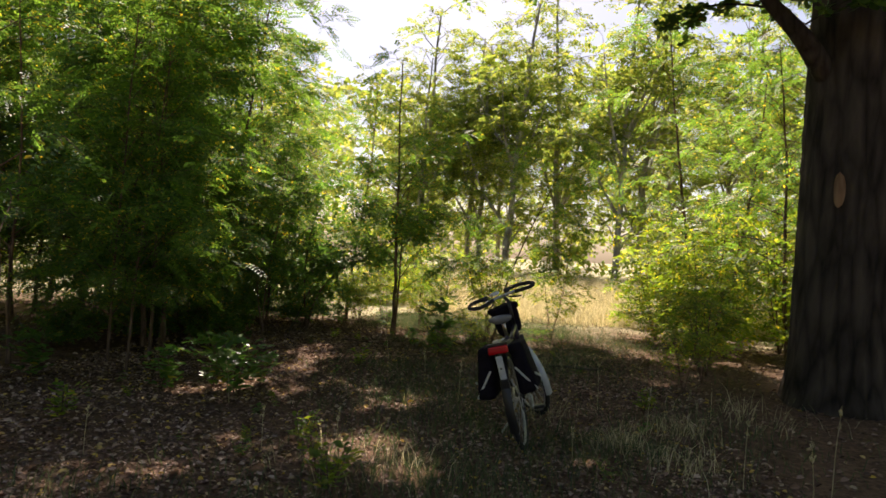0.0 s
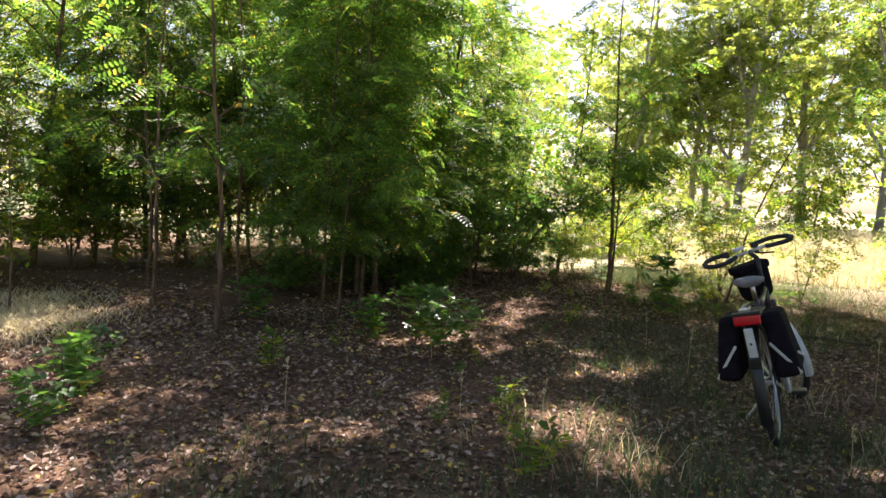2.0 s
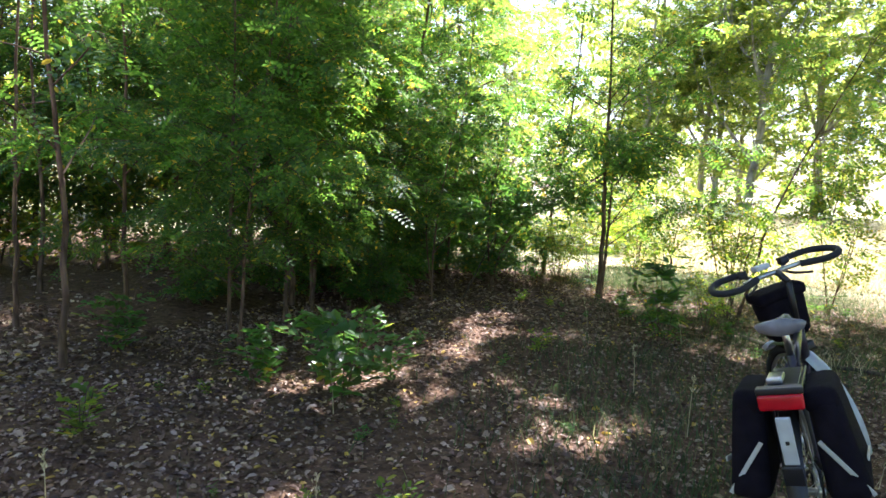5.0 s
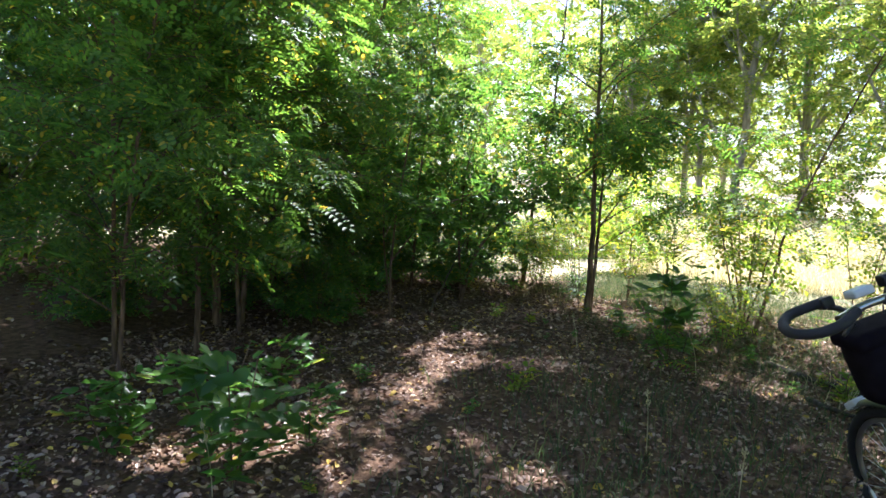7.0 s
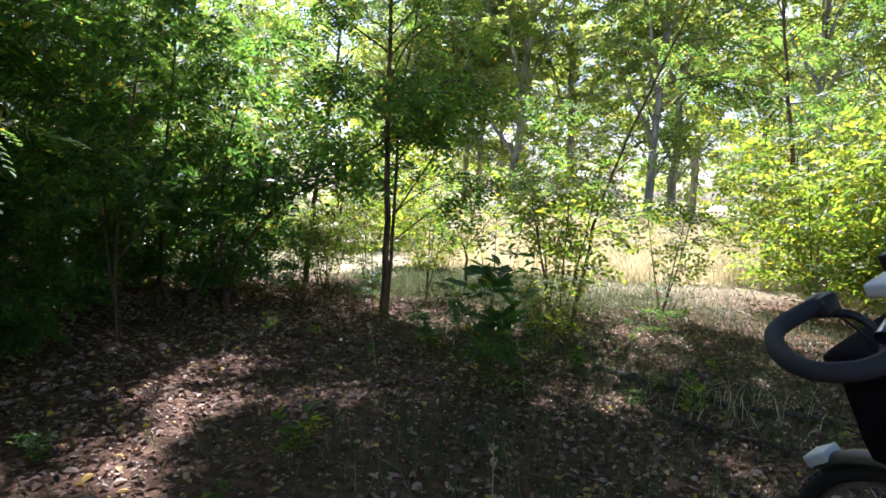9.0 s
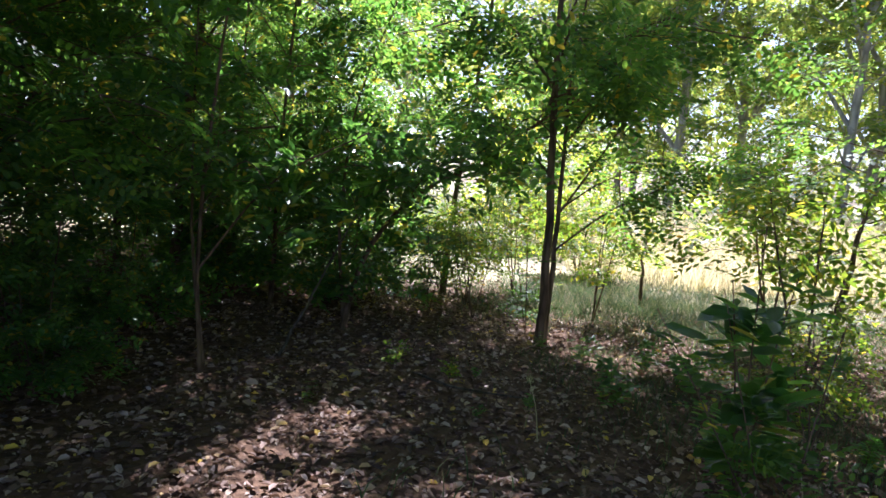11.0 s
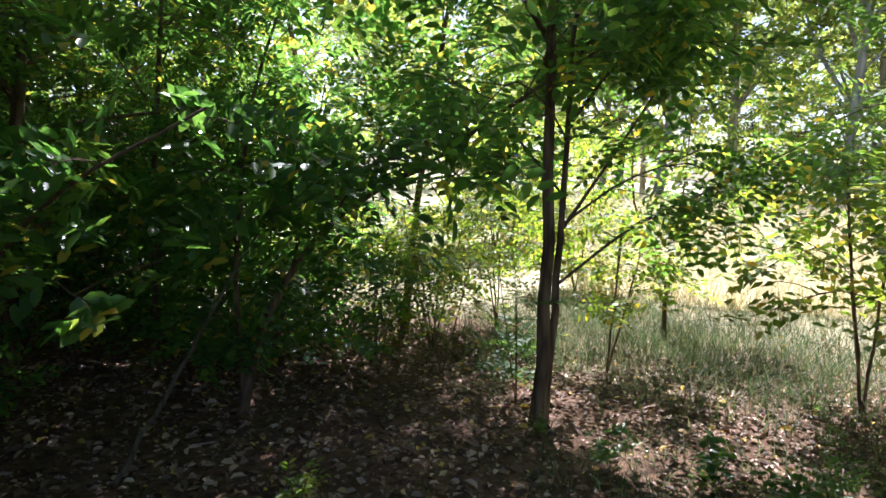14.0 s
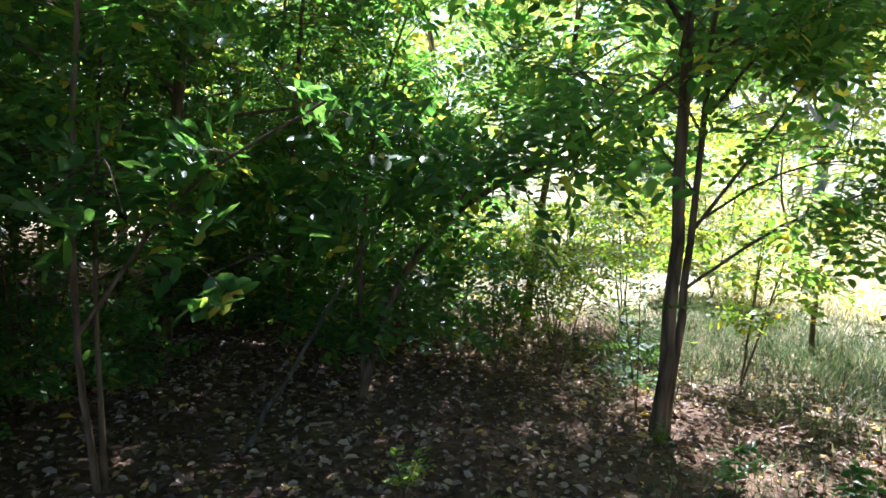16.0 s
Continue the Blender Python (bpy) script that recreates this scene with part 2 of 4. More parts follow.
def sprig(count, length, leaf, width, fine, seed):
    """A twig end with single leaves on both sides."""
    r = np.random.default_rng(seed)
    sh = Shape()
    for i in range(count):
        u = (i + 0.6) / count
        side = 1 if i % 2 else -1
        v, f = leaflet(leaf * r.uniform(0.75, 1.1), width * r.uniform(0.8, 1.1), (0, 0, 0), side * r.uniform(0.7, 1.2), fine=fine)
        a = r.uniform(-0.5, 0.5)
        v = v @ np.array([(math.cos(a), 0, math.sin(a)), (0, 1, 0), (-math.sin(a), 0, math.cos(a))])
        sh.add(v + (length * u, 0, r.uniform(-0.1, 0.1) * length - 0.12 * length * u * u), f)
    return np.concatenate(sh.v), np.concatenate(sh.f)


def oak_sprig(count, leaf, seed):
    r = np.random.default_rng(seed)
    sh = Shape()
    for i in range(count):
        x = np.array([0, 0.3, 0.45, 0.72, 1.0])
        w = np.array([0.03, 0.22, 0.15, 0.30, 0.08])
        up = np.stack([x, w, 0.06 * np.sin(x * 9)], -1)
        dn = up * (1, -1, 1)
        v = np.vstack([up, dn]) * leaf * r.uniform(0.7, 1.15)
        k = len(x)
        f = np.array([(a, a + 1, k + a + 1, k + a) for a in range(k - 1)])
        e = Euler((r.uniform(-0.7, 0.7), r.uniform(-0.6, 0.6), i * 2.4 + r.uniform(-0.4, 0.4))).to_matrix()
        sh.add(v @ np.array(e).T, f)
    return np.concatenate(sh.v), np.concatenate(sh.f)


def scatter(pattern, at, ways, sizes, tilt=0.5, r=rng):
    """Many copies of a leaf pattern, as one vertex and one face array."""
    pv, pf = pattern
    at, x = np.asarray(at, float), np.asarray(ways, float)
    x = x / (np.linalg.norm(x, axis=1)[:, None] + 1e-9)
    up = np.array([0, 0, 1.0]) + r.normal(0, tilt, (len(at), 3))
    y = np.cross(up, x)
    y /= np.linalg.norm(y, axis=1)[:, None] + 1e-9
    z = np.cross(x, y)
    basis = np.stack([x, y, z], 1) * np.asarray(sizes, float)[:, None, None]
    v = np.einsum("kj,njd->nkd", pv, basis) + at[:, None]
    f = pf[None] + (np.arange(len(at)) * len(pv))[:, None, None]
    return v.reshape(-1, 3), f.reshape(-1, pf.shape[1])


def limbs(path, radius, count, span, reach, rise, r, wood, leaf_at, leaf_way, density, twigs=4, keep=None):
    """Arching side branches with twigs along a stem path; notes where leaves grow."""
    top = len(path) - 1
    for i in range(count):
        u = span[0] + (span[1] - span[0]) * (i + r.uniform(0, 1)) / count
        k = min(int(u * top), top - 1)
        p = path[k] + (path[k + 1] - path[k]) * (u * top - k)
        a = i * 2.4 + r.uniform(-0.9, 0.9)
        long = reach * r.uniform(0.45, 1.2) * (1.1 - 0.35 * u)
        lift = rise * r.uniform(0.2, 1.6)
        d = np.array([math.cos(a), math.sin(a), 0.0])
        side = np.array([-math.sin(a), math.cos(a), 0.0]) * r.normal(0, 0.15) * long
        bp = bend([p, p + d * long * 0.35 + (0, 0, lift * long * 0.55), p + d * long * 0.7 + side + (0, 0, lift * long * 0.75), p + d * long + side * 1.6 + (0, 0, lift * long * 0.55 - 0.1 * long)], 9)
        br = min(radius * (1 - 0.7 * u) * 0.42, 0.014 * long)
        rads = np.linspace(br, 0.0022, 9)
        if keep is None:
            wood.add(*tube(bp, rads, 5))
        else:
            keep.append(Shape().add(*tube(bp, rads, 6)))
        for j in range(twigs):
            w = r.uniform(0.25, 1.0)
            q = bp[min(int(w * 8), 7)]
            da = a + r.choice((-1, 1)) * r.uniform(0.4, 1.3)
            tl = long * r.uniform(0.25, 0.55)
            te = q + np.array([math.cos(da), math.sin(da), r.uniform(-0.45, 0.45)]) * tl
            tp = bend([q, (q + te) / 2 + (0, 0, 0.05 * tl), te], 5)
            wood.add(*tube(tp, np.linspace(max(0.0025, br * 0.35), 0.0015, 5), 4))
            n = max(2, int(density * tl))
            ws = r.uniform(0.1, 1.05, n)
            pts = tp[0] + (tp[-1] - tp[0]) * ws[:, None] + r.normal(0, 0.035, (n, 3))
            off = np.where(r.random(n) < 0.5, 1.0, -1.0) * r.uniform(0.3, 1.5, n)
            leaf_at.append(pts)
            leaf_way.append(np.stack([np.cos(da + off), np.sin(da + off), r.uniform(-0.8, 0.3, n)], -1))
        n = max(2, int(density * long * 0.5))
        pts = bp[r.integers(3, 9, n)] + r.normal(0, 0.05, (n, 3))
        off = np.where(r.random(n) < 0.5, 1.0, -1.0) * r.uniform(0.3, 1.4, n)
        leaf_at.append(pts)
        leaf_way.append(np.stack([np.cos(a + off), np.sin(a + off), r.uniform(-0.7, 0.3, n)], -1))


def tree(name, stems, pattern, leaf_mat, bark, seed, count, span, reach, rise, density, size=(0.8, 1.2), twigs=4, tilt=0.5, extra=(), label="", category="tree", group="", sides=8, split=False, coarse=None, above=2.6, droop=0):
    """A tree or shrub about the origin. stems: (points, radius at foot); extra: given branches (points, radius)."""
    r = np.random.default_rng(seed)
    root = new(name)
    la, lw = [], []
    wood = Shape()
    keep = [] if split else None
    for pts, radius in stems:
        path = bend(pts, 14)
        path[1:-1] += r.normal(0, radius * 0.25, (12, 3)) * (1, 1, 0)
        rad = np.linspace(radius, max(0.004, radius * 0.22), 14)
        rad[0] *= 1.2
        trunk = Shape().add(*tube(path, rad, sides))
        piece("trunk", trunk, bark, root)
        limbs(path, radius, count, span, reach, rise, r, wood, la, lw, density, twigs, keep)
    for pts, radius in extra:
        path = bend(pts, 10)
        limb = Shape().add(*tube(path, np.linspace(radius, 0.004, 10), 6))
        piece("limb", limb, bark, root)
        limbs(path, radius, max(4, count // 3), (0.3, 1.0), reach * 0.5, rise * 0.6, r, wood, la, lw, density, twigs, keep)
        for w in r.uniform(0.35, 1.0, droop):
            la.append(path[min(int(w * 9), 8)][None] + r.normal(0, 0.03, (1, 3)))
            g = r.uniform(0, 6.28)
            lw.append(np.array([[math.cos(g), math.sin(g), r.uniform(-1.3, -0.3)]]))
    if wood.n:
        tagged(piece("twig_mass", wood, bark, root), kind="stuff")
    for k in keep or ():
        piece("branch", k, bark, root)
    at, way = np.concatenate(la), np.concatenate(lw)
    crown = Shape()
    if coarse is None:
        crown.add(*scatter(pattern, at, way, r.uniform(*size, len(at)), tilt, r))
    else:
        high = at[:, 2] > above
        thin = high & (r.random(len(at)) < 0.95)
        crown.add(*scatter(pattern, at[~high], way[~high], r.uniform(*size, (~high).sum()), tilt, r))
        crown.add(*scatter(coarse, at[thin], way[thin], 1.1 * r.uniform(*size, thin.sum()), tilt, r))
    piece("crown", crown, leaf_mat, root)
    return tagged(root, label, category, group)


def put(ob, x, y, turn=0.0, scale=1.0, tip=0.0):
    ob.matrix_basis = pose(x, y, float(gz(x, y)) - 0.01, tip, 0, turn) @ Matrix.Scale(scale, 4)
    return ob


def again(ob, x, y, turn=0.0, scale=1.0, tip=0.0):
    c = copy_thing(ob, pose(x, y, float(gz(x, y)) - 0.01, tip, 0, turn))
    c.scale = (scale, scale, scale)
    return c


# ---- ground ----
def warp(n, half):
    u = np.linspace(-1, 1, n)
    return 14 * u + (half - 14) * u ** 5


gx, gy = np.meshgrid(warp(261, 400), warp(261, 400) + 7)
sheet = Shape()
gv = np.stack([gx, gy, gz(gx, gy)], -1).reshape(-1, 3)
gi = (np.arange(260)[:, None] * 261 + np.arange(260)[None]).ravel()
sheet.add(gv, np.stack([gi, gi + 1, gi + 262, gi + 261], -1))
tagged(piece("ground", sheet, ground_material()), "brown forest floor under leaf litter, running into a dry meadow", "ground", kind="structure")

# ---- leaf patterns ----
PIN_FINE = pinnate(6, 0.24, 0.052, 0.027, True)
PIN_FAR = pinnate(6, 0.24, 0.055, 0.028, False)
SPRIG = sprig(8, 0.24, 0.075, 0.042, False, 3)
SPRIG_FINE = sprig(8, 0.24, 0.085, 0.048, True, 4)
SPRIG_BIG = sprig(6, 0.20, 0.14, 0.075, True, 5)
CLUMP = sprig(12, 0.70, 0.19, 0.115, False, 6)
OAK = oak_sprig(5, 0.125, 8)
OAK_SHADE = sprig(7, 0.30, 0.17, 0.11, False, 10)

# ---- oak beside the path ----
def oak(x, y):
    r = np.random.default_rng(21)
    root = new("oak_tree")
    n, sides = 60, 72
    z = np.linspace(-0.05, 7.5, n)
    ang = np.linspace(0, 2 * np.pi, sides, endpoint=False)
    rad = 0.575 - 0.016 * z + 0.09 * np.exp(-z / 0.30)
    zz, aa = np.meshgrid(z, ang, indexing="ij")
    rr = rad[:, None] + 0.035 * np.exp(-zz / 0.5) * np.cos(5 * aa + 0.6) + 0.02 * np.sin(2 * aa + zz * 0.5)
    furrow = np.abs(np.sin(15 * aa + 1.1 * np.sin(zz * 2.3 + 3 * np.sin(aa)) + 0.7 * np.sin(zz * 7.0))) ** 0.5
    rr = rr + 0.026 * (furrow - 0.7) + r.normal(0, 0.0035, rr.shape)
    v = np.stack([rr * np.cos(aa) + 0.006 * zz, rr * np.sin(aa), zz], -1)
    i = np.arange(n - 1)[:, None] * sides
    j = np.arange(sides)[None]
    k = (j + 1) % sides
    f = np.stack([i + j, i + k, i + sides + k, i + sides + j], -1).reshape(-1, 4)
    piece("trunk", Shape().add(v.reshape(-1, 3), f), bark_oak, root)
    la, lw = [], []
    twigs = Shape()
    arms = [([(-0.35, -0.1, 3.55), (-0.75, -0.35, 3.95), (-1.15, -0.4, 4.35), (-2.0, -0.9, 5.0), (-3.6, -1.6, 5.5)], 0.13)]
    # High limbs are unseen, laid out to shade path, bicycle and thicket.
    for a, l, zb in ((0.2, 5.5, 5.2), (1.3, 6.0, 6.0), (1.85, 7.0, 6.6), (2.15, 8.0, 6.0), (2.2, 11.5, 6.8), (2.35, 10.3, 7.2), (2.4, 8.5, 6.9), (2.6, 9.3, 6.2), (2.8, 8.4, 7.2), (3.0, 7.2, 6.7), (3.2, 7.0, 5.9), (3.5, 7.5, 6.4), (3.9, 7.0, 6.6), (4.4, 6.5, 5.6), (5.2, 5.0, 5.8), (2.02, 10.5, 6.6)):
        c, s = math.cos(a), math.sin(a)
        arms.append(([(0.3 * c, 0.3 * s, zb), (0.4 * l * c, 0.4 * l * s, zb + 1.2), (l * c, l * s, zb + 1.9)], 0.2))
    shade_at, shade_way = [], []
    for k, (pts, radius) in enumerate(arms):
        path = bend(pts, 14)
        piece("limb", Shape().add(*tube(path, np.linspace(radius, 0.02, 14), 10)), bark_oak, root)
        limbs(path, radius * 0.5, 8 if k == 0 else 24 if k in (5, 6, 16) else 14, (0.3, 1.0) if k == 0 else (0.40, 1.0) if k >= 4 else (0.12, 1.0), 1.3 if k == 0 else 2.2, 0.25, r, twigs, la if k == 0 else shade_at, lw if k == 0 else shade_way, 12.0 if k == 0 else 10.0, 5)
    tagged(piece("twig_mass", twigs, bark_oak, root), kind="stuff")
    at, way = np.concatenate(la), np.concatenate(lw)
    crown = Shape().add(*scatter(OAK, at, way, r.uniform(0.9, 1.4, len(at)), 0.4, r))
    at, way = np.concatenate(shade_at), np.concatenate(shade_way)
    crown.add(*scatter(OAK_SHADE, at, way, r.uniform(0.9, 1.5, len(at)), 0.3, r))
    piece("crown", crown, leaf_oak, root)
    scar = Shape()
    u, w = np.meshgrid(np.linspace(-1, 1, 9), np.linspace(-1, 1, 13))
    inside = np.sqrt(np.maximum(0, 1 - w ** 2))
    sa = 4.05 + 0.10 * u * inside
    sr = 0.562 + 0.05 * (1 - (u * inside) ** 2 - 0.5 * w ** 2)
    sv = np.stack([sr * np.cos(sa), sr * np.sin(sa), 2.33 + 0.19 * w], -1).reshape(-1, 3)
    si = (np.arange(12)[:, None] * 9 + np.arange(8)[None]).ravel()
    scar.add(sv, np.stack([si, si + 1, si + 10, si + 9], -1))
    piece("bark_scar", scar, wood_bare, root, "bare reddish wood where bark is missing")
    root.matrix_basis = pose(x, y, float(gz(x, y)))
    return tagged(root, "massive old oak with dark furrowed bark and a low limb", "tree")


oak(4.25, 8.1)

# ---- young locust thicket ----
THICKET = "young locust trees of the thicket"
TEXT = "young locust tree with thin brown stem and dense feathery leaves"
kinds = []
for s in range(5):
    r = np.random.default_rng(40 + s)
    lean = r.normal(0, 0.25, 2)
    pts = [(0, 0, 0), (lean[0] * 0.3, lean[1] * 0.3, 1.6), (lean[0], lean[1], 3.6), (lean[0] * 1.8, lean[1] * 1.8, 5.8)]
    kinds.append((pts, 0.022 + 0.006 * s))
spots = [(-7.0, 9.4, 4, 200, 0.8), (-7.9, 8.9, 1, 80, 0.9), (-8.8, 7.9, 3, 30, 0.9), (-10.2, 7.0, 2, 110, 1.0), (-9.2, 9.2, 4, 300, 1.0), (-4.32, 9.40, 3, 130, 1.0), (-3.95, 8.45, 0, 310, 0.85), (-3.75, 7.75, 1, 140, 0.8),
         (-4.2, 8.75, 2, 120, 0.85), (-3.4, 6.75, 0, 215, 0.72), (-4.35, 8.60, 4, 150, 0.85), (-5.50, 10.3, 2, 260, 0.9), (-3.85, 7.10, 0, 95, 0.8), (-4.56, 11.16, 4, 45, 1.0),
         (-5.60, 11.60, 3, 280, 1.0), (-3.8, 11.45, 1, 170, 0.7), (-5.3, 13.0, 0, 100, 1.0), (-7.8, 12.9, 3, 160, 1.05), (-7.30, 12.2, 4, 220, 1.0), (-6.10, 13.20, 3, 20, 1.0),
         (-7.6, 10.6, 2, 70, 1.05), (-6.4, 10.2, 3, 160, 1.25), (-8.2, 10.2, 2, 240, 1.3)]
built = {}
for x, y, kind, turn, scale in spots:
    if kind in built:
        again(built[kind], x, y, turn, scale)
        continue
    pts, radius = kinds[kind]
    built[kind] = put(tree("locust_tree", [(pts, radius)], PIN_FINE, leaf_locust, bark_young, 60 + kind, 34, (0.14, 1.0), 1.5, 0.55, 16.0, (0.8, 1.3), 5, 0.6, coarse=PIN_FAR, label=TEXT, group=THICKET), x, y, turn, scale)

# ---- twin-stemmed sapling ----
stem_a = [(0, 0, 0), (0.0, 0, 0.8), (-0.015, 0, 1.6), (-0.035, 0.02, 2.5), (-0.07, 0.05, 3.6), (-0.10, 0.1, 4.8)]
stem_b = [(0.03, 0.02, 0.0), (0.055, 0.035, 0.5), (0.062, 0.04, 0.95), (0.066, 0.05, 1.6), (0.10, 0.08, 2.2), (0.2, 0.12, 2.9)]
arms = [([(0.05, 0.05, 0.95), (0.27, 0.15, 1.32), (0.48, 0.14, 1.68), (0.75, 0.3, 2.2)], 0.010), ([(0.05, 0.03, 0.70), (0.42, 0.16, 1.02), (0.78, 0.26, 1.21), (1.2, 0.4, 1.45)], 0.0085),
        ([(-0.06, 0.02, 2.6), (0.25, 0.1, 3.0), (0.60, 0.3, 3.35), (1.0, 0.4, 3.6)], 0.010), ([(-0.06, 0.02, 2.5), (-0.5, 0.1, 2.8), (-1.0, 0.3, 3.15)], 0.011), ([(0.09, 0.05, 1.5), (0.3, -0.1, 1.75), (0.6, -0.3, 1.9)], 0.009), ([(0.1, 0.06, 1.8), (0.55, -0.5, 2.15), (1.2, -1.1, 1.95)], 0.010),
        ([(-0.05, 0, 1.75), (0.15, -0.7, 2.1), (0.35, -1.5, 1.85)], 0.010), ([(-0.05, 0, 1.9), (-0.3, -0.6, 2.2), (-0.65, -1.35, 1.95)], 0.010)]
put(tree("sapling", [(stem_a, 0.036), (stem_b, 0.024)], PIN_FINE, leaf_locust, bark_young, 90, 11, (0.40, 1.0), 1.1, 0.5, 13.0, (0.8, 1.2), 4, 0.5, arms,
         "twin-stemmed locust sapling with thin side branches and feathery leaves", sides=10, split=True, droop=16), -1.53, 11.49)

# ---- leaning shrub branch behind the thicket ----
put(tree("shrub", [([(0, 0, 0), (0.12, 0.12, 0.6), (0.45, 0.27, 1.04), (0.9, 0.35, 1.32), (1.32, 0.44, 1.64), (1.9, 0.5, 2.0)], 0.022), ([(0.02, 0, 0), (-0.1, 0.1, 0.8), (-0.1, 0.3, 1.7), (0.1, 0.5, 2.5)], 0.016)],
         SPRIG_FINE, leaf_broad, bark_young, 95, 15, (0.3, 1.0), 0.85, 0.45, 14.0, (0.7, 1.1), 4, label="leaning shrub with a long slanting branch and oval leaves", category="shrub"), -2.93, 11.06)

# ---- shade shrubs inside the thicket ----
shade = put(tree("thicket_shrub", [([(0, 0, 0), (a * 0.4, b * 0.4, 0.7), (a, b, 2.3)], 0.012) for a, b in ((0.45, 0.1), (-0.5, 0.2), (0.05, -0.5), (-0.1, 0.5), (0.3, 0.45))], SPRIG_FINE, leaf_broad, bark_young, 98, 13, (0.16, 1.0), 0.9, 0.4, 10.0, (0.7, 1.15), 4,
                 label="dark dense shrub with oval leaves in the thicket's shade", category="shrub", group="shrubs inside the thicket"), -4.4, 11.5, 0, 0.65)
for x, y, turn, scale in ((-3.15, 11.6, 300, 0.72), (-3.75, 12.2, 40, 0.6), (-4.9, 12.3, 20, 0.8), (-5.9, 13.3, 220, 1.1), (-4.6, 9.0, 60, 0.5), (-5.3, 10.2, 130, 0.55), (-4.0, 10.0, 250, 0.5), (-5.0, 7.9, 330, 0.42), (-3.6, 9.1, 190, 0.42)):
    again(shade, x, y, turn, scale)

broad = put(tree("shrub", [([(0, 0, 0), (0.05, -0.1, 0.8), (0.2, -0.15, 1.7), (0.3, -0.1, 2.6)], 0.014), ([(0, 0.03, 0), (-0.2, 0.15, 0.9), (-0.3, 0.3, 2.2)], 0.012)], SPRIG_BIG, leaf_broad, bark_young, 99, 9, (0.35, 1.0), 0.6, 0.35, 10.0, (0.42, 0.65), 4,
                 extra=[([(0.03, -0.08, 0.6), (0.4, 0.05, 1.1), (0.95, 0.05, 1.38)], 0.008)],
                 label="broad-leaved shrub with large dark glossy leaves at the thicket's edge", category="shrub", group="broad-leaved shrubs"), -3.15, 9.75)

# ---- undergrowth shrubs ----
bush = put(tree("bush", [([(0, 0, 0), (a * 0.5, b * 0.5, 0.8), (a, b, 1.9)], 0.012) for a, b in ((0.3, 0.1), (-0.35, 0.2), (0.05, -0.4), (-0.1, 0.45))], SPRIG, leaf_shrub, bark_young, 101, 11, (0.12, 1.0), 0.75, 0.5, 8.5, (0.9, 1.4), 4,
                label="leafy green bush in full sun at the wood's edge", category="bush", group="bushes at the wood's edge"), 4.3, 14.4, 0, 1.0)
bush_spots = [(-8.9, 7.6, 45, 1.05), (-7.9, 8.7, 220, 1.1), (-8.1, 5.7, 130, 1.1), (-7.9, 4.2, 290, 0.9), (3.2, 13.2, 60, 1.0), (3.9, 12.4, 10, 1.1), (5.1, 12.3, 200, 1.1), (4.0, 16.6, 250, 1.2), (-1.7, 15.2, 30, 0.7), (-3.2, 18.2, 160, 1.0), (-6.4, 17.6, 300, 1.2),
              (6.3, 13.5, 80, 1.3), (5.6, 16.5, 120, 1.4), (7.8, 15.5, 20, 1.4), (-7.4, 17.0, 240, 1.3), (-8.0, 15.0, 100, 1.4), (-9.7, 12.0, 340, 1.3), (-10.7, 9.0, 200, 1.3), (-9.9, 6.3, 70, 1.2), (-9.2, 8.2, 15, 1.0),
              (3.3, 10.6, 222, 0.7), (5.4, 10.9, 33, 1.0), (6.8, 9.6, 300, 1.1), (-3.2, 19.5, 280, 1.4), (5.8, 21.5, 66, 1.6), (8.8, 20.0, 140, 1.7), (2.2, 27.5, 20, 1.7)]
for x, y, turn, scale in bush_spots:
    again(bush, x, y, turn, scale)

# locusts beyond the path, on the open side
LOC2 = "locust trees beyond the path"
far_locust = put(tree("locust_tree", [([(0, 0, 0), (0.2, 0.1, 1.8), (0.5, 0.1, 3.8), (0.7, 0.3, 6.2)], 0.045)], PIN_FAR, leaf_locust, bark_young, 120, 22, (0.28, 1.0), 1.7, 0.4, 9.0, (0.9, 1.4), 5,
                      label="slender locust tree with spreading feathery foliage in sunlight", group=LOC2), 5.0, 15.0, 0, 0.95)
for x, y, turn, scale in ((4.9, 11.4, 80, 0.85), (6.1, 12.6, 190, 1.0), (-9.4, 7.3, 10, 1.1), (-10.6, 6.0, 60, 1.2), (-12.6, 8.6, 130, 1.4), (-12.8, 5.2, 200, 1.3), (-11.2, 11.4, 260, 1.4), (-6.3, 15.8, 100, 1.4), (-2.75, 12.9, 40, 0.75), (-6.4, 18.5, 200, 1.4), (-9.6, 8.9, 75, 0.95), (-9.5, 10.2, 40, 1.25), (-8.9, 12.6, 310, 1.15), (5.2, 18.6, 150, 1.3), (6.6, 15.8, 250, 1.2), (8.1, 11.8, 300, 1.1), (-9.0, 13.8, 140, 1.2), (-11.5, 7.5, 50, 1.1)):
    again(far_locust, x, y, turn, scale)

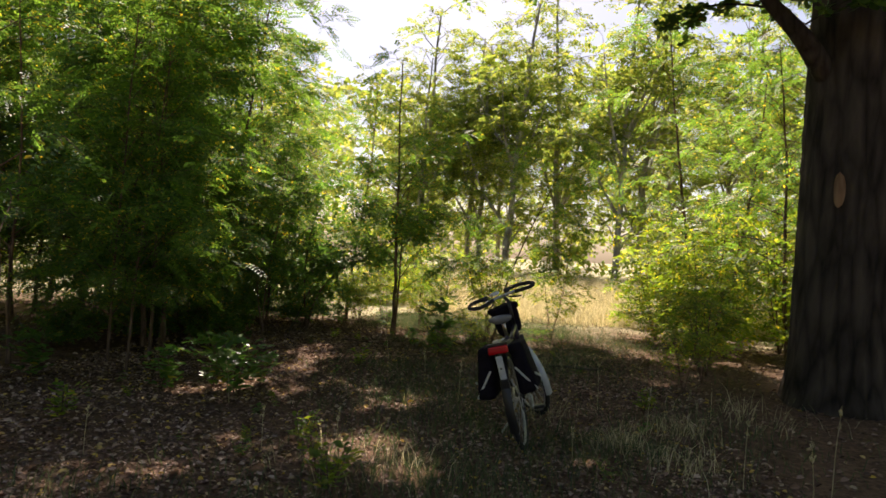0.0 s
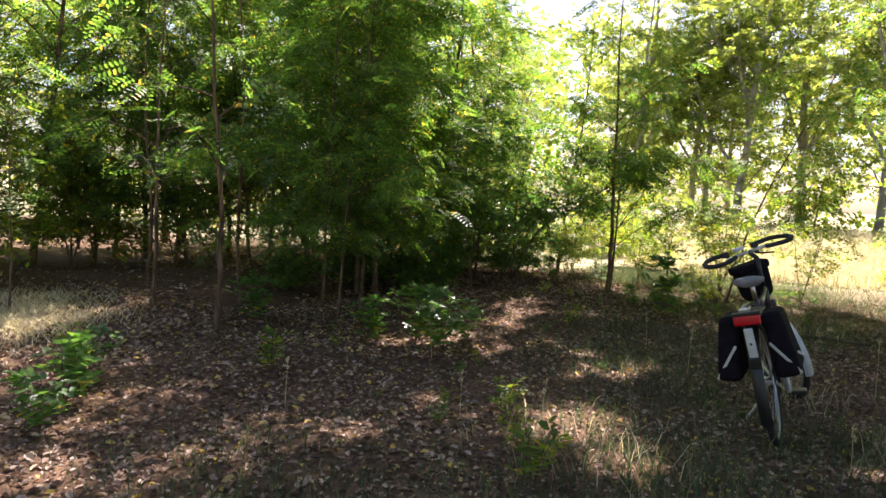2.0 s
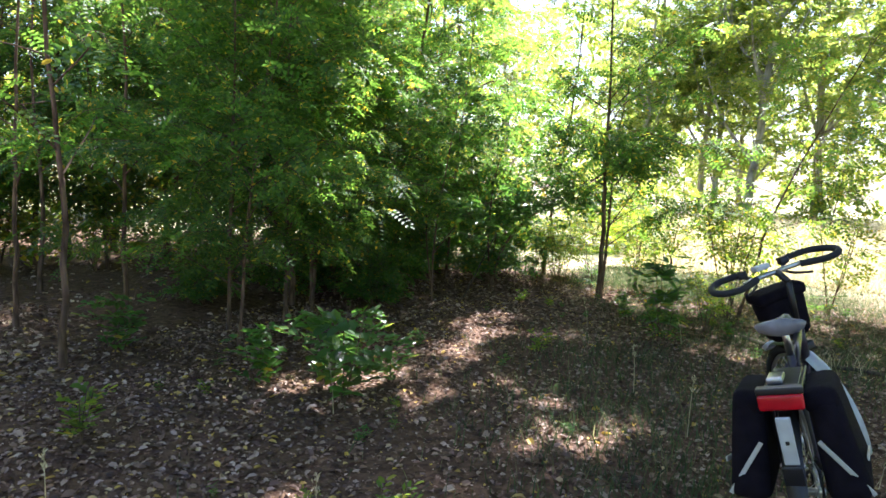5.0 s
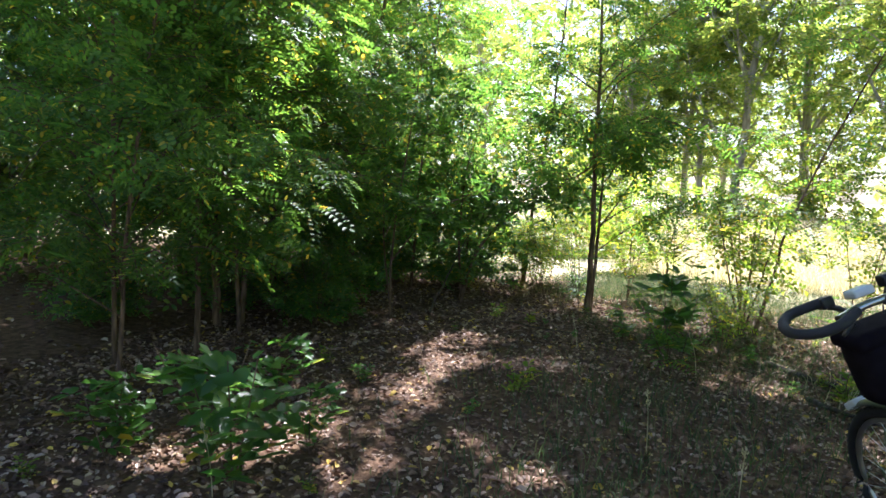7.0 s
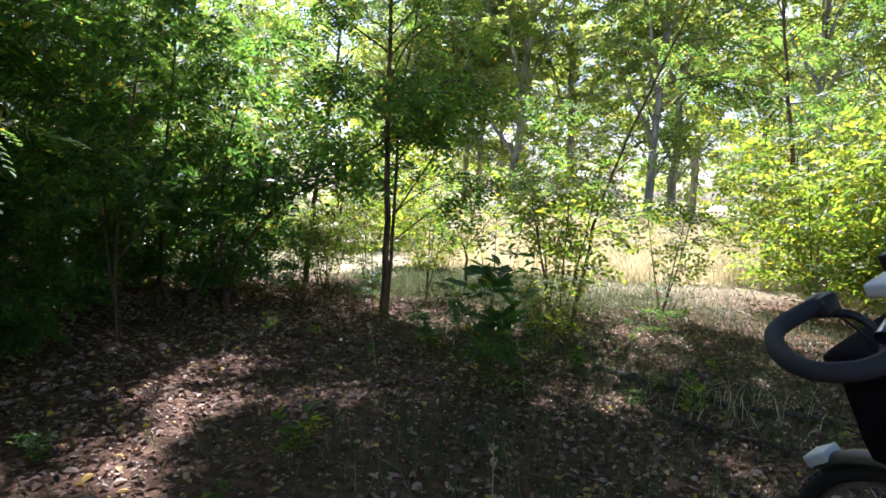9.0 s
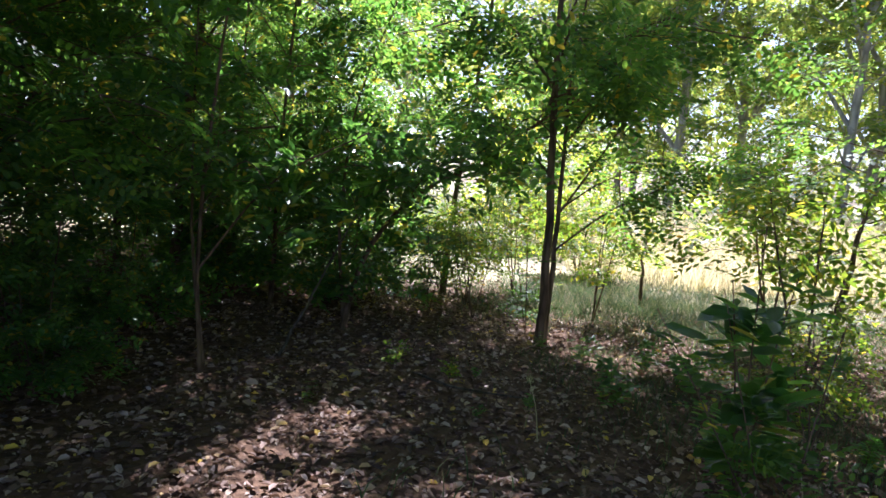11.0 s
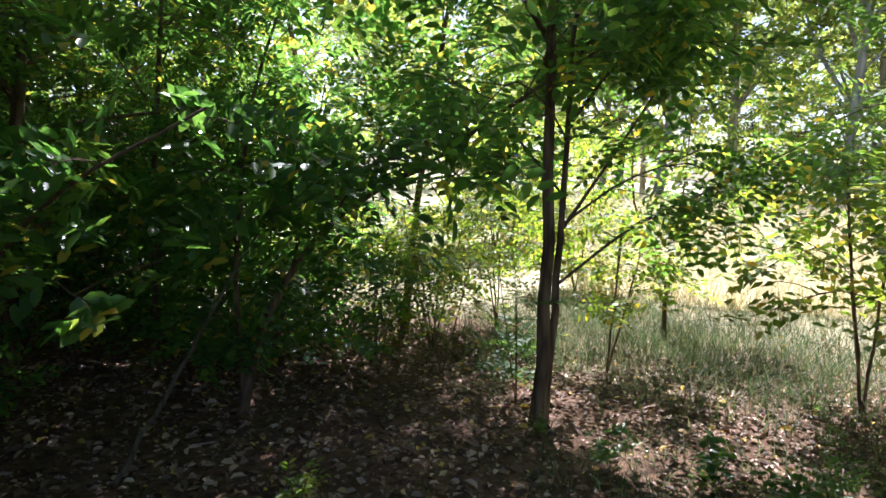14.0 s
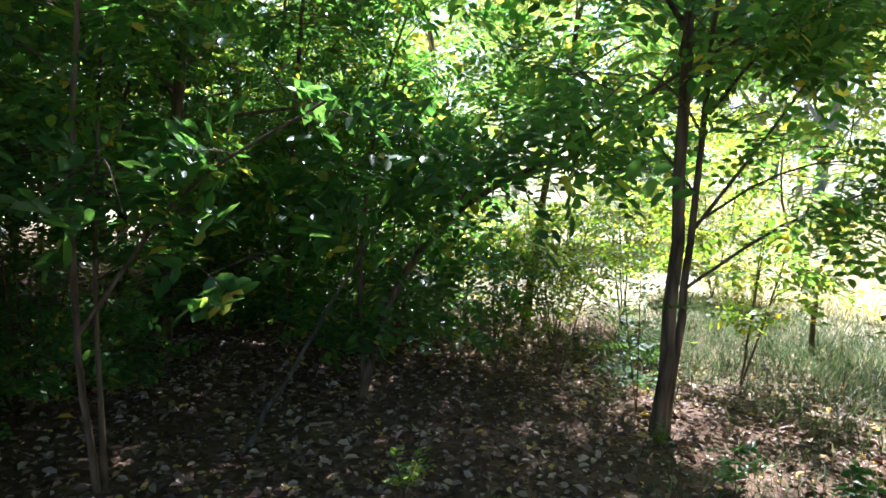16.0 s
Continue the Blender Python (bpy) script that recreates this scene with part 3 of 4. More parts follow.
# thin saplings at the edge of the sunny patch
thin_tree = put(tree("sapling", [([(0, 0, 0), (0.04, 0.0, 1.0), (-0.04, 0.06, 2.2), (0.05, 0.15, 4.2)], 0.026)], PIN_FINE, leaf_locust, bark_young, 143, 8, (0.36, 1.0), 1.0, 0.45, 8.0, (0.9, 1.3), 3,
                     label="slender locust sapling with airy sunlit leaves", group="saplings at the sunny patch"), -5.50, 6.20)
again(thin_tree, -3.98, 5.63, 130, 1.1)
again(thin_tree, -6.9, 7.3, 60, 1.1)
again(thin_tree, -4.8, 6.8, 200, 1.0)
put(tree("sapling", [([(0, 0, 0), (0.03, 0.02, 0.9), (-0.05, 0.05, 1.9), (0.02, 0.1, 3.2)], 0.016)], PIN_FINE, leaf_locust, bark_young, 141, 9, (0.45, 1.0), 0.7, 0.4, 9.0, (0.9, 1.3), 3,
         label="thin locust sapling with sparse feathery leaves at a sunny patch"), -6.3, 5.1, 0, 0.8)

# leaning sapling beyond the bicycle
put(tree("sapling", [([(0, 0, 0), (0.14, 0.2, 0.6), (0.27, 0.36, 1.25), (0.82, 0.73, 2.57), (1.2, 0.9, 3.4)], 0.02)], PIN_FAR, leaf_locust, bark_young, 131, 18, (0.4, 1.0), 1.2, 0.25, 12.0, (0.8, 1.25), 4,
         label="thin sapling leaning over with feathery sunlit leaves"), 0.21, 11.05)
low = put(tree("shrub", [([(0, 0, 0), (a * 0.6, b * 0.6, 0.7), (a, b, 1.25)], 0.009) for a, b in ((0.25, 0.1), (-0.3, 0.0), (0.05, 0.25))], SPRIG, leaf_shrub, bark_young, 133, 8, (0.35, 1.0), 0.5, 0.5, 13.0, (0.7, 1.05), 3,
               label="low thin-stemmed shrub with sparse leaves", category="shrub", group="low shrubs"), 0.10, 10.85)
for x, y, turn, scale in ((0.1, 12.2, 40, 1.1), (2.5, 7.9, 120, 0.55), (3.1, 9.3, 220, 0.9), (-2.4, 12.5, 10, 0.75), (-2.1, 13.2, 80, 0.8), (-2.9, 13.2, 150, 0.75), (-2.6, 12.9, 35, 0.7), (-3.15, 12.7, 95, 0.75), (-3.4, 13.1, 200, 0.7), (-2.2, 12.05, 165, 0.6), (-2.7, 12.2, 290, 0.65), (-1.24, 12.5, 260, 0.8), (1.2, 12.0, 310, 0.9), (2.9, 8.7, 90, 0.8), (-0.05, 9.9, 17, 0.5)):
    again(low, x, y, turn, scale)
put(tree("sapling", [([(0, 0, 0), (-0.02, 0, 0.3), (-0.03, 0, 0.5), (-0.28, 0.05, 1.0), (-0.35, 0.1, 1.7)], 0.02)], PIN_FAR, leaf_shrub, bark_young, 137, 8, (0.5, 1.0), 0.5, 0.5, 8.0, (0.7, 1.0), 3,
         extra=[([(-0.03, 0, 0.5), (0.05, 0.05, 1.0), (0.08, 0.1, 1.7)], 0.012), ([(-0.03, 0, 0.5), (0.2, 0.0, 0.8), (0.45, 0.05, 1.2)], 0.011)],
         label="small forked sapling at the edge of the meadow"), -0.86, 13.50)

# ---- seedlings and weeds ----
def seedling(name, height, leaves, pattern, seed, mat, label):
    r = np.random.default_rng(seed)
    root = new(name)
    stem = Shape()
    la, lw = [], []
    for a in range(3):
        d = r.normal(0, 0.16, 2) * height
        p = bend([(0, 0, 0), (d[0] * 0.5, d[1] * 0.5, height * 0.5), (d[0], d[1], height * r.uniform(0.8, 1.05))], 6)
        stem.add(*tube(p, np.linspace(0.0045, 0.002, 6), 5))
        u = r.uniform(0.25, 1.0, leaves)
        la.append(np.array([p[min(int(w * 5), 4)] for w in u]) + r.normal(0, 0.012, (leaves, 3)))
        ang = r.uniform(0, 6.28, leaves)
        lw.append(np.stack([np.cos(ang), np.sin(ang), r.uniform(-0.1, 0.6, leaves)], -1))
    piece("stem", stem, bark_young, root)
    at, way = np.concatenate(la), np.concatenate(lw)
    piece("leaves", Shape().add(*scatter(pattern, at, way, r.uniform(0.7, 1.1, len(at)), 0.3, r)), mat, root)
    return tagged(root, label, "plant", "seedlings on the forest floor")


sd_a = put(seedling("seedling", 0.34, 7, sprig(5, 0.10, 0.06, 0.035, True, 11), 201, leaf_shrub, "small leafy seedling on the forest floor"), -0.85, 4.92, 0, 0.8)
sd_b = put(seedling("seedling", 0.55, 8, sprig(6, 0.16, 0.10, 0.055, True, 12), 202, leaf_broad, "knee-high seedling with broad green leaves"), -1.93, 6.15, 0, 1.2)
sd_c = put(seedling("weed", 1.05, 9, SPRIG_BIG, 203, leaf_broad, "tall weed with large oval dark-green leaves beside the path"), -0.42, 9.25, 0, 1.0)
sd_d = put(seedling("seedling", 0.9, 12, PIN_FINE, 204, leaf_locust, "waist-high locust seedling with feathery leaves"), -0.33, 8.95, 0, 0.9)
for ob, x, y, turn, scale in ((sd_a, -0.36, 4.03, 50, 1.05), (sd_a, -0.55, 4.4, 170, 0.8), (sd_a, -2.69, 4.86, 120, 1.0), (sd_a, -4.0, 4.24, 200, 1.0), (sd_a, -2.21, 10.3, 15, 0.6), (sd_a, 1.9, 6.9, 290, 0.9), (sd_a, -1.2, 7.9, 33, 0.8),
                              (sd_b, -3.92, 5.99, 80, 0.95), (sd_b, -2.43, 7.10, 210, 0.85), (sd_b, -3.17, 3.55, 130, 0.9), (sd_b, -2.95, 3.25, 20, 0.7), (sd_b, -0.91, 10.21, 300, 0.55), (sd_b, -2.25, 6.35, 45, 1.1), (sd_b, -1.85, 6.6, 190, 0.7), (sd_b, -2.6, 6.05, 100, 0.9), (sd_b, -3.4, 3.9, 260, 0.75),
                              (sd_d, -1.68, 11.75, 110, 0.9), (sd_d, 0.9, 10.9, 210, 0.7), (sd_d, -6.3, 3.6, 40, 0.9), (sd_d, -2.55, 11.9, 140, 0.9), (sd_a, 0.75, 9.1, 70, 0.8), (sd_b, -0.55, 10.75, 15, 0.5), (sd_b, -0.1, 10.5, 140, 0.4), (sd_b, -0.75, 11.0, 250, 0.45), (sd_b, 0.15, 9.85, 75, 0.35), (sd_d, -0.35, 10.9, 60, 0.45), (sd_b, -1.15, 11.05, 200, 0.4)):
    again(ob, x, y, turn, scale)

r = np.random.default_rng(220)
for i in range(46):
    x, y = r.uniform(-3.2, 1.9), r.uniform(4.0, 12.6)
    if (x - 0.9) ** 2 + (y - 6.0) ** 2 > 0.6 and abs(x + 0.1 * (y - 6)) > 0.25:
        again((sd_a, sd_b, sd_d)[i % 3], x, y, r.uniform(0, 360), r.uniform(0.22, 0.5) * (1.0, 0.6, 0.45)[i % 3])

# ---- tall trees beyond the meadow ----
def tall_tree(seed, height, radius):
    r = np.random.default_rng(seed)
    l = r.normal(0, 0.06, 2) * height
    stems = [([(0, 0, 0), (l[0] * 0.3, l[1] * 0.3, height * 0.3), (l[0] * 0.7, l[1] * 0.5, height * 0.65), (l[0], l[1], height)], radius)]
    extra = []
    for a in range(5):
        g = a * 1.3 + r.uniform(-0.4, 0.4)
        h = height * r.uniform(0.15, 0.5)
        extra.append(([(l[0] * 0.3, l[1] * 0.3, h), (1.2 * math.cos(g), 1.2 * math.sin(g), h + 2.2), (2.4 * math.cos(g), 2.4 * math.sin(g), h + 5.5)], radius * 0.5))
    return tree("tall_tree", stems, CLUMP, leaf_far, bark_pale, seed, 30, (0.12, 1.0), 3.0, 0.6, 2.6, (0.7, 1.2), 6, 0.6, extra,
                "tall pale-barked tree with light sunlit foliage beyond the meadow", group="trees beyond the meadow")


tall = [put(tall_tree(301, 15, 0.2), 6.0, 33, 0, 1.0), put(tall_tree(302, 14, 0.17), 10.5, 31, 0, 1.0), put(tall_tree(303, 16, 0.22), 2.4, 37, 0, 1.0)]
# The tree at (-6, -8) is unseen, added behind the walk to close off light.
for k, x, y, turn, scale in ((0, 14.5, 34, 90, 1.1), (1, 17, 28, 200, 1.1), (2, -5.5, 36, 120, 0.75), (0, -11.0, 33, 250, 0.8), (1, -16.5, 29, 60, 0.95), (2, 20.5, 23, 10, 0.9), (1, -1.0, 41, 300, 0.9), (2, 9, 41, 40, 1.0), (0, -5.6, 38, 20, 1.0), (1, -2.0, 37, 170, 0.95), (0, -0.6, 35, 60, 1.05), (1, -2.8, 38, 130, 1.0), (1, 4.6, 30.5, 80, 1.0), (0, 13, 42, 200, 1.0),
                             (0, -18, 20, 140, 1.0), (1, -17, 11, 220, 1.0), (1, 14, 12, 170, 1.0), (1, -6, -8, 100, 1.1)):
    again(tall[k], x, y, turn, scale)

# far woods round about; the belt behind the walk is unseen, added to close off light
r = np.random.default_rng(400)
n = 20000
ang = r.uniform(0, 2 * np.pi, n)
dist = r.uniform(42, 60, n)
hill = 15.5 + 2.5 * np.sin(ang * 9) + 1.5 * np.sin(ang * 23 + 1)
at = np.stack([dist * np.sin(ang), dist * np.cos(ang) + 7, hill * r.uniform(0, 1, n) ** 0.8], -1)
ways = r.normal(0, 1, (n, 3)) * (1, 1, 0.5)
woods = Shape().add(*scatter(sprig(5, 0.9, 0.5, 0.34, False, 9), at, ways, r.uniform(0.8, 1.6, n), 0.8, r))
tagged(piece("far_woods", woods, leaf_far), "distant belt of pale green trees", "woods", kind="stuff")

# ---- leaf litter and grass ----
def litter(count, box, seed, size):
    r = np.random.default_rng(seed)
    x, y = r.uniform(box[0], box[1], count), r.uniform(box[2], box[3], count)
    keep = (np.sin(x * 1.9 + 1.3 * np.sin(y * 1.1)) + np.sin(y * 2.3 + x) * 0.8 + r.uniform(-1.4, 1.4, count)) > -1.3
    x, y = x[keep], y[keep]
    at = np.stack([x, y, gz(x, y) + r.uniform(0.002, 0.013, len(x))], -1)
    a = r.uniform(0, 6.28, len(x))
    ways = np.stack([np.cos(a), np.sin(a), r.normal(0, 0.25, len(x))], -1)
    pv, pf = leaflet(1.0, 0.62, fold=0.25)
    return scatter((pv - (0.5, 0, 0), pf), at, ways, size * r.uniform(0.55, 1.35, len(x)), 0.35, r)


lit = Shape()
lit.add(*litter(40000, (-4.5, 2.6, 2.5, 13.0), 501, 0.041))
lit.add(*litter(16000, (-9, 6, 0, 16), 502, 0.055))
lit.add(*litter(5000, (-7.5, -3.8, 3.2, 6.8), 503, 0.05))
def crumbs(count, box, seed):
    """Broken leaf bits between the whole leaves."""
    r = np.random.default_rng(seed)
    x, y = r.uniform(box[0], box[1], count), r.uniform(box[2], box[3], count)
    at = np.stack([x, y, gz(x, y) + r.uniform(0.001, 0.008, count)], -1)
    a = r.uniform(0, 6.28, count)
    pv, pf = leaflet(1.0, 0.7, fold=0.2, fine=False)
    return scatter((pv, pf), at, np.stack([np.cos(a), np.sin(a), r.normal(0, 0.3, count)], -1), r.uniform(0.012, 0.032, count), 0.4, r)


lit.add(*crumbs(42000, (-4.2, 2.4, 2.8, 12.6), 504))
tagged(piece("leaf_litter", lit, leaf_dry, smooth=False), "curled brown dead leaves strewn over the forest floor", "leaf litter", kind="stuff")


def blades(x, y, height, seed, lean=0.5, width=0.005):
    r = np.random.default_rng(seed)
    n = len(x)
    h = height * r.uniform(0.5, 1.2, n)
    a, b = r.uniform(0, 6.28, n), r.uniform(0, 6.28, n)
    k = h * lean * r.uniform(0.2, 1.0, n)
    w = width * r.uniform(0.7, 1.5, n)
    base = np.stack([x, y, gz(x, y) - 0.005], -1)
    side = np.stack([np.cos(b), np.sin(b), 0 * b], -1) * w[:, None]
    mid = base + np.stack([np.cos(a) * k * 0.3, np.sin(a) * k * 0.3, h * 0.6], -1)
    tip = base + np.stack([np.cos(a) * k, np.sin(a) * k, h], -1)
    v = np.stack([base - side, base + side, mid + side * 0.7, mid - side * 0.7, tip + side * 0.1, tip - side * 0.1], 1).reshape(-1, 3)
    i = np.arange(n)[:, None] * 6
    return v, np.concatenate([i + np.array([[0, 1, 2, 3]]), i + np.array([[3, 2, 4, 5]])])


def patches(count, centres, spread, seed):
    r = np.random.default_rng(seed)
    c = np.asarray(centres)[r.integers(0, len(centres), count)]
    p = c[:, :2] + r.normal(0, 1, (count, 2)) * c[:, 2:3] * spread
    return p[:, 0], p[:, 1]


green = Shape()
green.add(*blades(*patches(9000, [(-0.2, 4.6, 0.4), (0.4, 4.3, 0.4), (0.2, 6.2, 0.4), (-0.5, 6.8, 0.5), (0.3, 3.6, 0.6), (-0.6, 3.4, 0.5), (1.4, 4.6, 0.6), (0.3, 5.4, 0.5), (1.4, 5.6, 0.3), (-1.5, 3.2, 0.5), (2.4, 6.4, 0.5), (0.0, 7.4, 0.6), (0.7, 8.4, 0.6), (-0.8, 8.2, 0.5), (1.8, 9.0, 0.7)], 1.0, 601), 0.13, 602, 1.2, 0.0028))
green.add(*blades(*patches(7000, [(0.3, 9.6, 0.4), (-0.3, 10.2, 0.4), (0.8, 10.3, 0.5), (1.3, 9.7, 0.4), (0.1, 10.9, 0.5), (1.5, 10.6, 0.5), (-0.9, 10.9, 0.3)], 1.0, 611), 0.075, 612, 1.6, 0.0022))
green.add(*blades(*patches(4500, [(-0.6, 13.2, 0.7), (0.2, 13.6, 0.8), (-1.2, 14.2, 0.6), (0.9, 12.8, 0.8), (-0.2, 12.4, 0.5)], 1.0, 613), 0.15, 614, 1.5, 0.0024))
green.add(*blades(*patches(12000, [(-0.2, 14.2, 0.9), (-1.6, 13.6, 0.6), (1.0, 13.4, 0.9), (0.6, 15.0, 0.9), (-0.6, 13.0, 0.6), (-1.0, 13.4, 0.5), (1.4, 12.2, 0.7), (-1.9, 12.9, 0.4), (2.6, 11.6, 0.7)], 1.0, 603), 0.13, 604, 1.5, 0.0022))
tagged(piece("grass", green, grass_green), "thin green grass tufts among dead leaves", "grass", kind="stuff")
r = np.random.default_rng(605)
n = 46000
my_ = 15.0 + 17 * r.random(n) ** 1.5
mx_ = r.uniform(-1.6, 16, n) - 0.35 * np.maximum(0, my_ - 15)
dry = Shape()
dry.add(*blades(mx_, my_, np.where(my_ > 18, 0.75, 0.42), 606, 1.2, np.where(my_ > 20, 0.009, 0.005)))
# Short pale blades added to brighten the sunlit patch of litter.
dry.add(*blades(*patches(5000, [(-6.1, 4.6, 0.45), (-6.4, 5.4, 0.4), (-5.6, 5.0, 0.4), (-7.0, 5.2, 0.5), (-5.3, 4.3, 0.4)], 1.0, 617), 0.07, 618, 2.2, 0.005))
dry.add(*blades(*patches(700, [(1.5, 5.7, 0.12), (2.1, 6.2, 0.15), (1.9, 5.3, 0.2), (1.0, 9.2, 0.2), (2.9, 7.0, 0.3), (-0.2, 4.6, 0.3), (0.9, 6.9, 0.2)], 1.0, 607), 0.2, 608, 1.2, 0.0022))
tagged(piece("meadow_grass", dry, grass_dry), "tall pale dry meadow grass in full sun, with short pale blades brightening the sunny litter", "grass", kind="stuff")

# ---- bicycle ----
black_rubber = plain("black_rubber", (0.018, 0.018, 0.019), 0.75, 0, 0.3, 120)
black_foam = plain("black_foam", (0.022, 0.022, 0.025), 0.8, 0, 0.4, 160)
black_cloth = plain("black_cloth", (0.010, 0.008, 0.012), 0.9, 0, 0.5, 220, 0.1)
black_plastic = plain("black_plastic", (0.015, 0.015, 0.016), 0.4)
aluminium = plain("brushed_aluminium", (0.62, 0.63, 0.65), 0.32, 1.0)
steel = plain("spoke_steel", (0.5, 0.5, 0.5), 0.35, 1.0)
paint_dark = plain("dark_frame_paint", (0.03, 0.022, 0.035), 0.3)
guard_grey = plain("silver_mudguard", (0.55, 0.57, 0.58), 0.4, 0.1)
reflective = plain("reflective_tape", (0.55, 0.56, 0.52), 0.45)
red_lens = plain("red_lens", (0.55, 0.008, 0.018), 0.22)
plate_white = plain("pale_plastic", (0.62, 0.66, 0.68), 0.4)
# Black vinyl lifted to grey, imitating the glare on the saddle's top.
saddle_skin = plain("saddle_vinyl", (0.22, 0.22, 0.24), 0.22, 0, 0.2, 90)


def block(name, size, at, mat, parent, bevel=0.01, taper=1.0, turn=(0, 0, 0), label=""):
    """A rounded box; taper narrows its foot."""
    bm = bmesh.new()
    bmesh.ops.create_cube(bm, size=1)
    for v in bm.verts:
        k = taper if v.co.z < 0 else 1.0
        v.co = Vector((v.co.x * size[0] * k, v.co.y * size[1] * k, v.co.z * size[2]))
    bmesh.ops.bevel(bm, geom=bm.edges[:], offset=bevel, segments=3, affect="EDGES", profile=0.6)
    bmesh.ops.transform(bm, matrix=pose(*at, *turn), verts=bm.verts)
    return part(name, bm, mat, parent, label)


def ring(radius, thick, n=56, sides=10, squash=1.0, y=0.0):
    a = np.linspace(0, 2 * np.pi, n, endpoint=False)
    return tube(np.stack([radius * np.cos(a), 0 * a + y, radius * np.sin(a)], -1), thick, sides, True, squash)


def wheel(name, parent, at):
    hub = new(name)
    hub.parent = parent
    hub.matrix_basis = at
    body = Shape().add(*ring(0.333, 0.0195))
    for k in range(70):
        a = k * 2 * math.pi / 70
        c, s_ = math.cos(a), math.sin(a)
        rod(body, (0.351 * c, -0.012, 0.351 * s_), (0.351 * c, 0.012, 0.351 * s_), 0.0045, 4)
    piece("tyre", body, black_rubber, hub)
    piece("rim", Shape().add(*ring(0.306, 0.010, 56, 8, 1.0)), aluminium, hub, "silver alloy rim")
    core = Shape()
    rod(core, (0, -0.05, 0), (0, 0.05, 0), 0.013, 12)
    rod(core, (0, -0.034, 0), (0, -0.029, 0), 0.03, 16)
    rod(core, (0, 0.029, 0), (0, 0.034, 0), 0.03, 16)
    piece("hub", core, aluminium, hub)
    spoke = None
    for k in range(28):
        a = k * 2 * math.pi / 28
        w = a + (0.9 if k % 4 < 2 else -0.9)
        if spoke is None:
            spoke = Shape()
            rod(spoke, (0.028 * math.cos(0.9), 0.03, 0.028 * math.sin(0.9)), (0.30, 0, 0), 0.0013, 5)
            spoke = spoke.mesh("spoke", steel)
        ob = new("spoke", spoke)
        ob.parent = hub
        ob.matrix_basis = pose(0, 0, 0, 0, -math.degrees(a), 0) @ Matrix.Diagonal((1, 1 if k % 2 else -1, 1 if k % 4 < 2 else -1, 1))
    return hub


def mudguard(name, parent, mat, centre, start, end, label=""):
    sh = Shape()
    a = np.linspace(radians(start), radians(end), 26)
    w = np.linspace(-1, 1, 7)
    aa, ww = np.meshgrid(a, w, indexing="ij")
    for lift in (0.0, 0.004):
        rr = 0.378 - 0.014 * ww ** 2 + lift
        v = np.stack([centre[0] + rr * np.cos(aa), centre[1] + 0.03 * ww, centre[2] + rr * np.sin(aa)], -1).reshape(-1, 3)
        i = (np.arange(25)[:, None] * 7 + np.arange(6)[None]).ravel()
        sh.add(v, np.stack([i, i + 1, i + 8, i + 7], -1))
    return piece(name, sh, mat, parent, label)


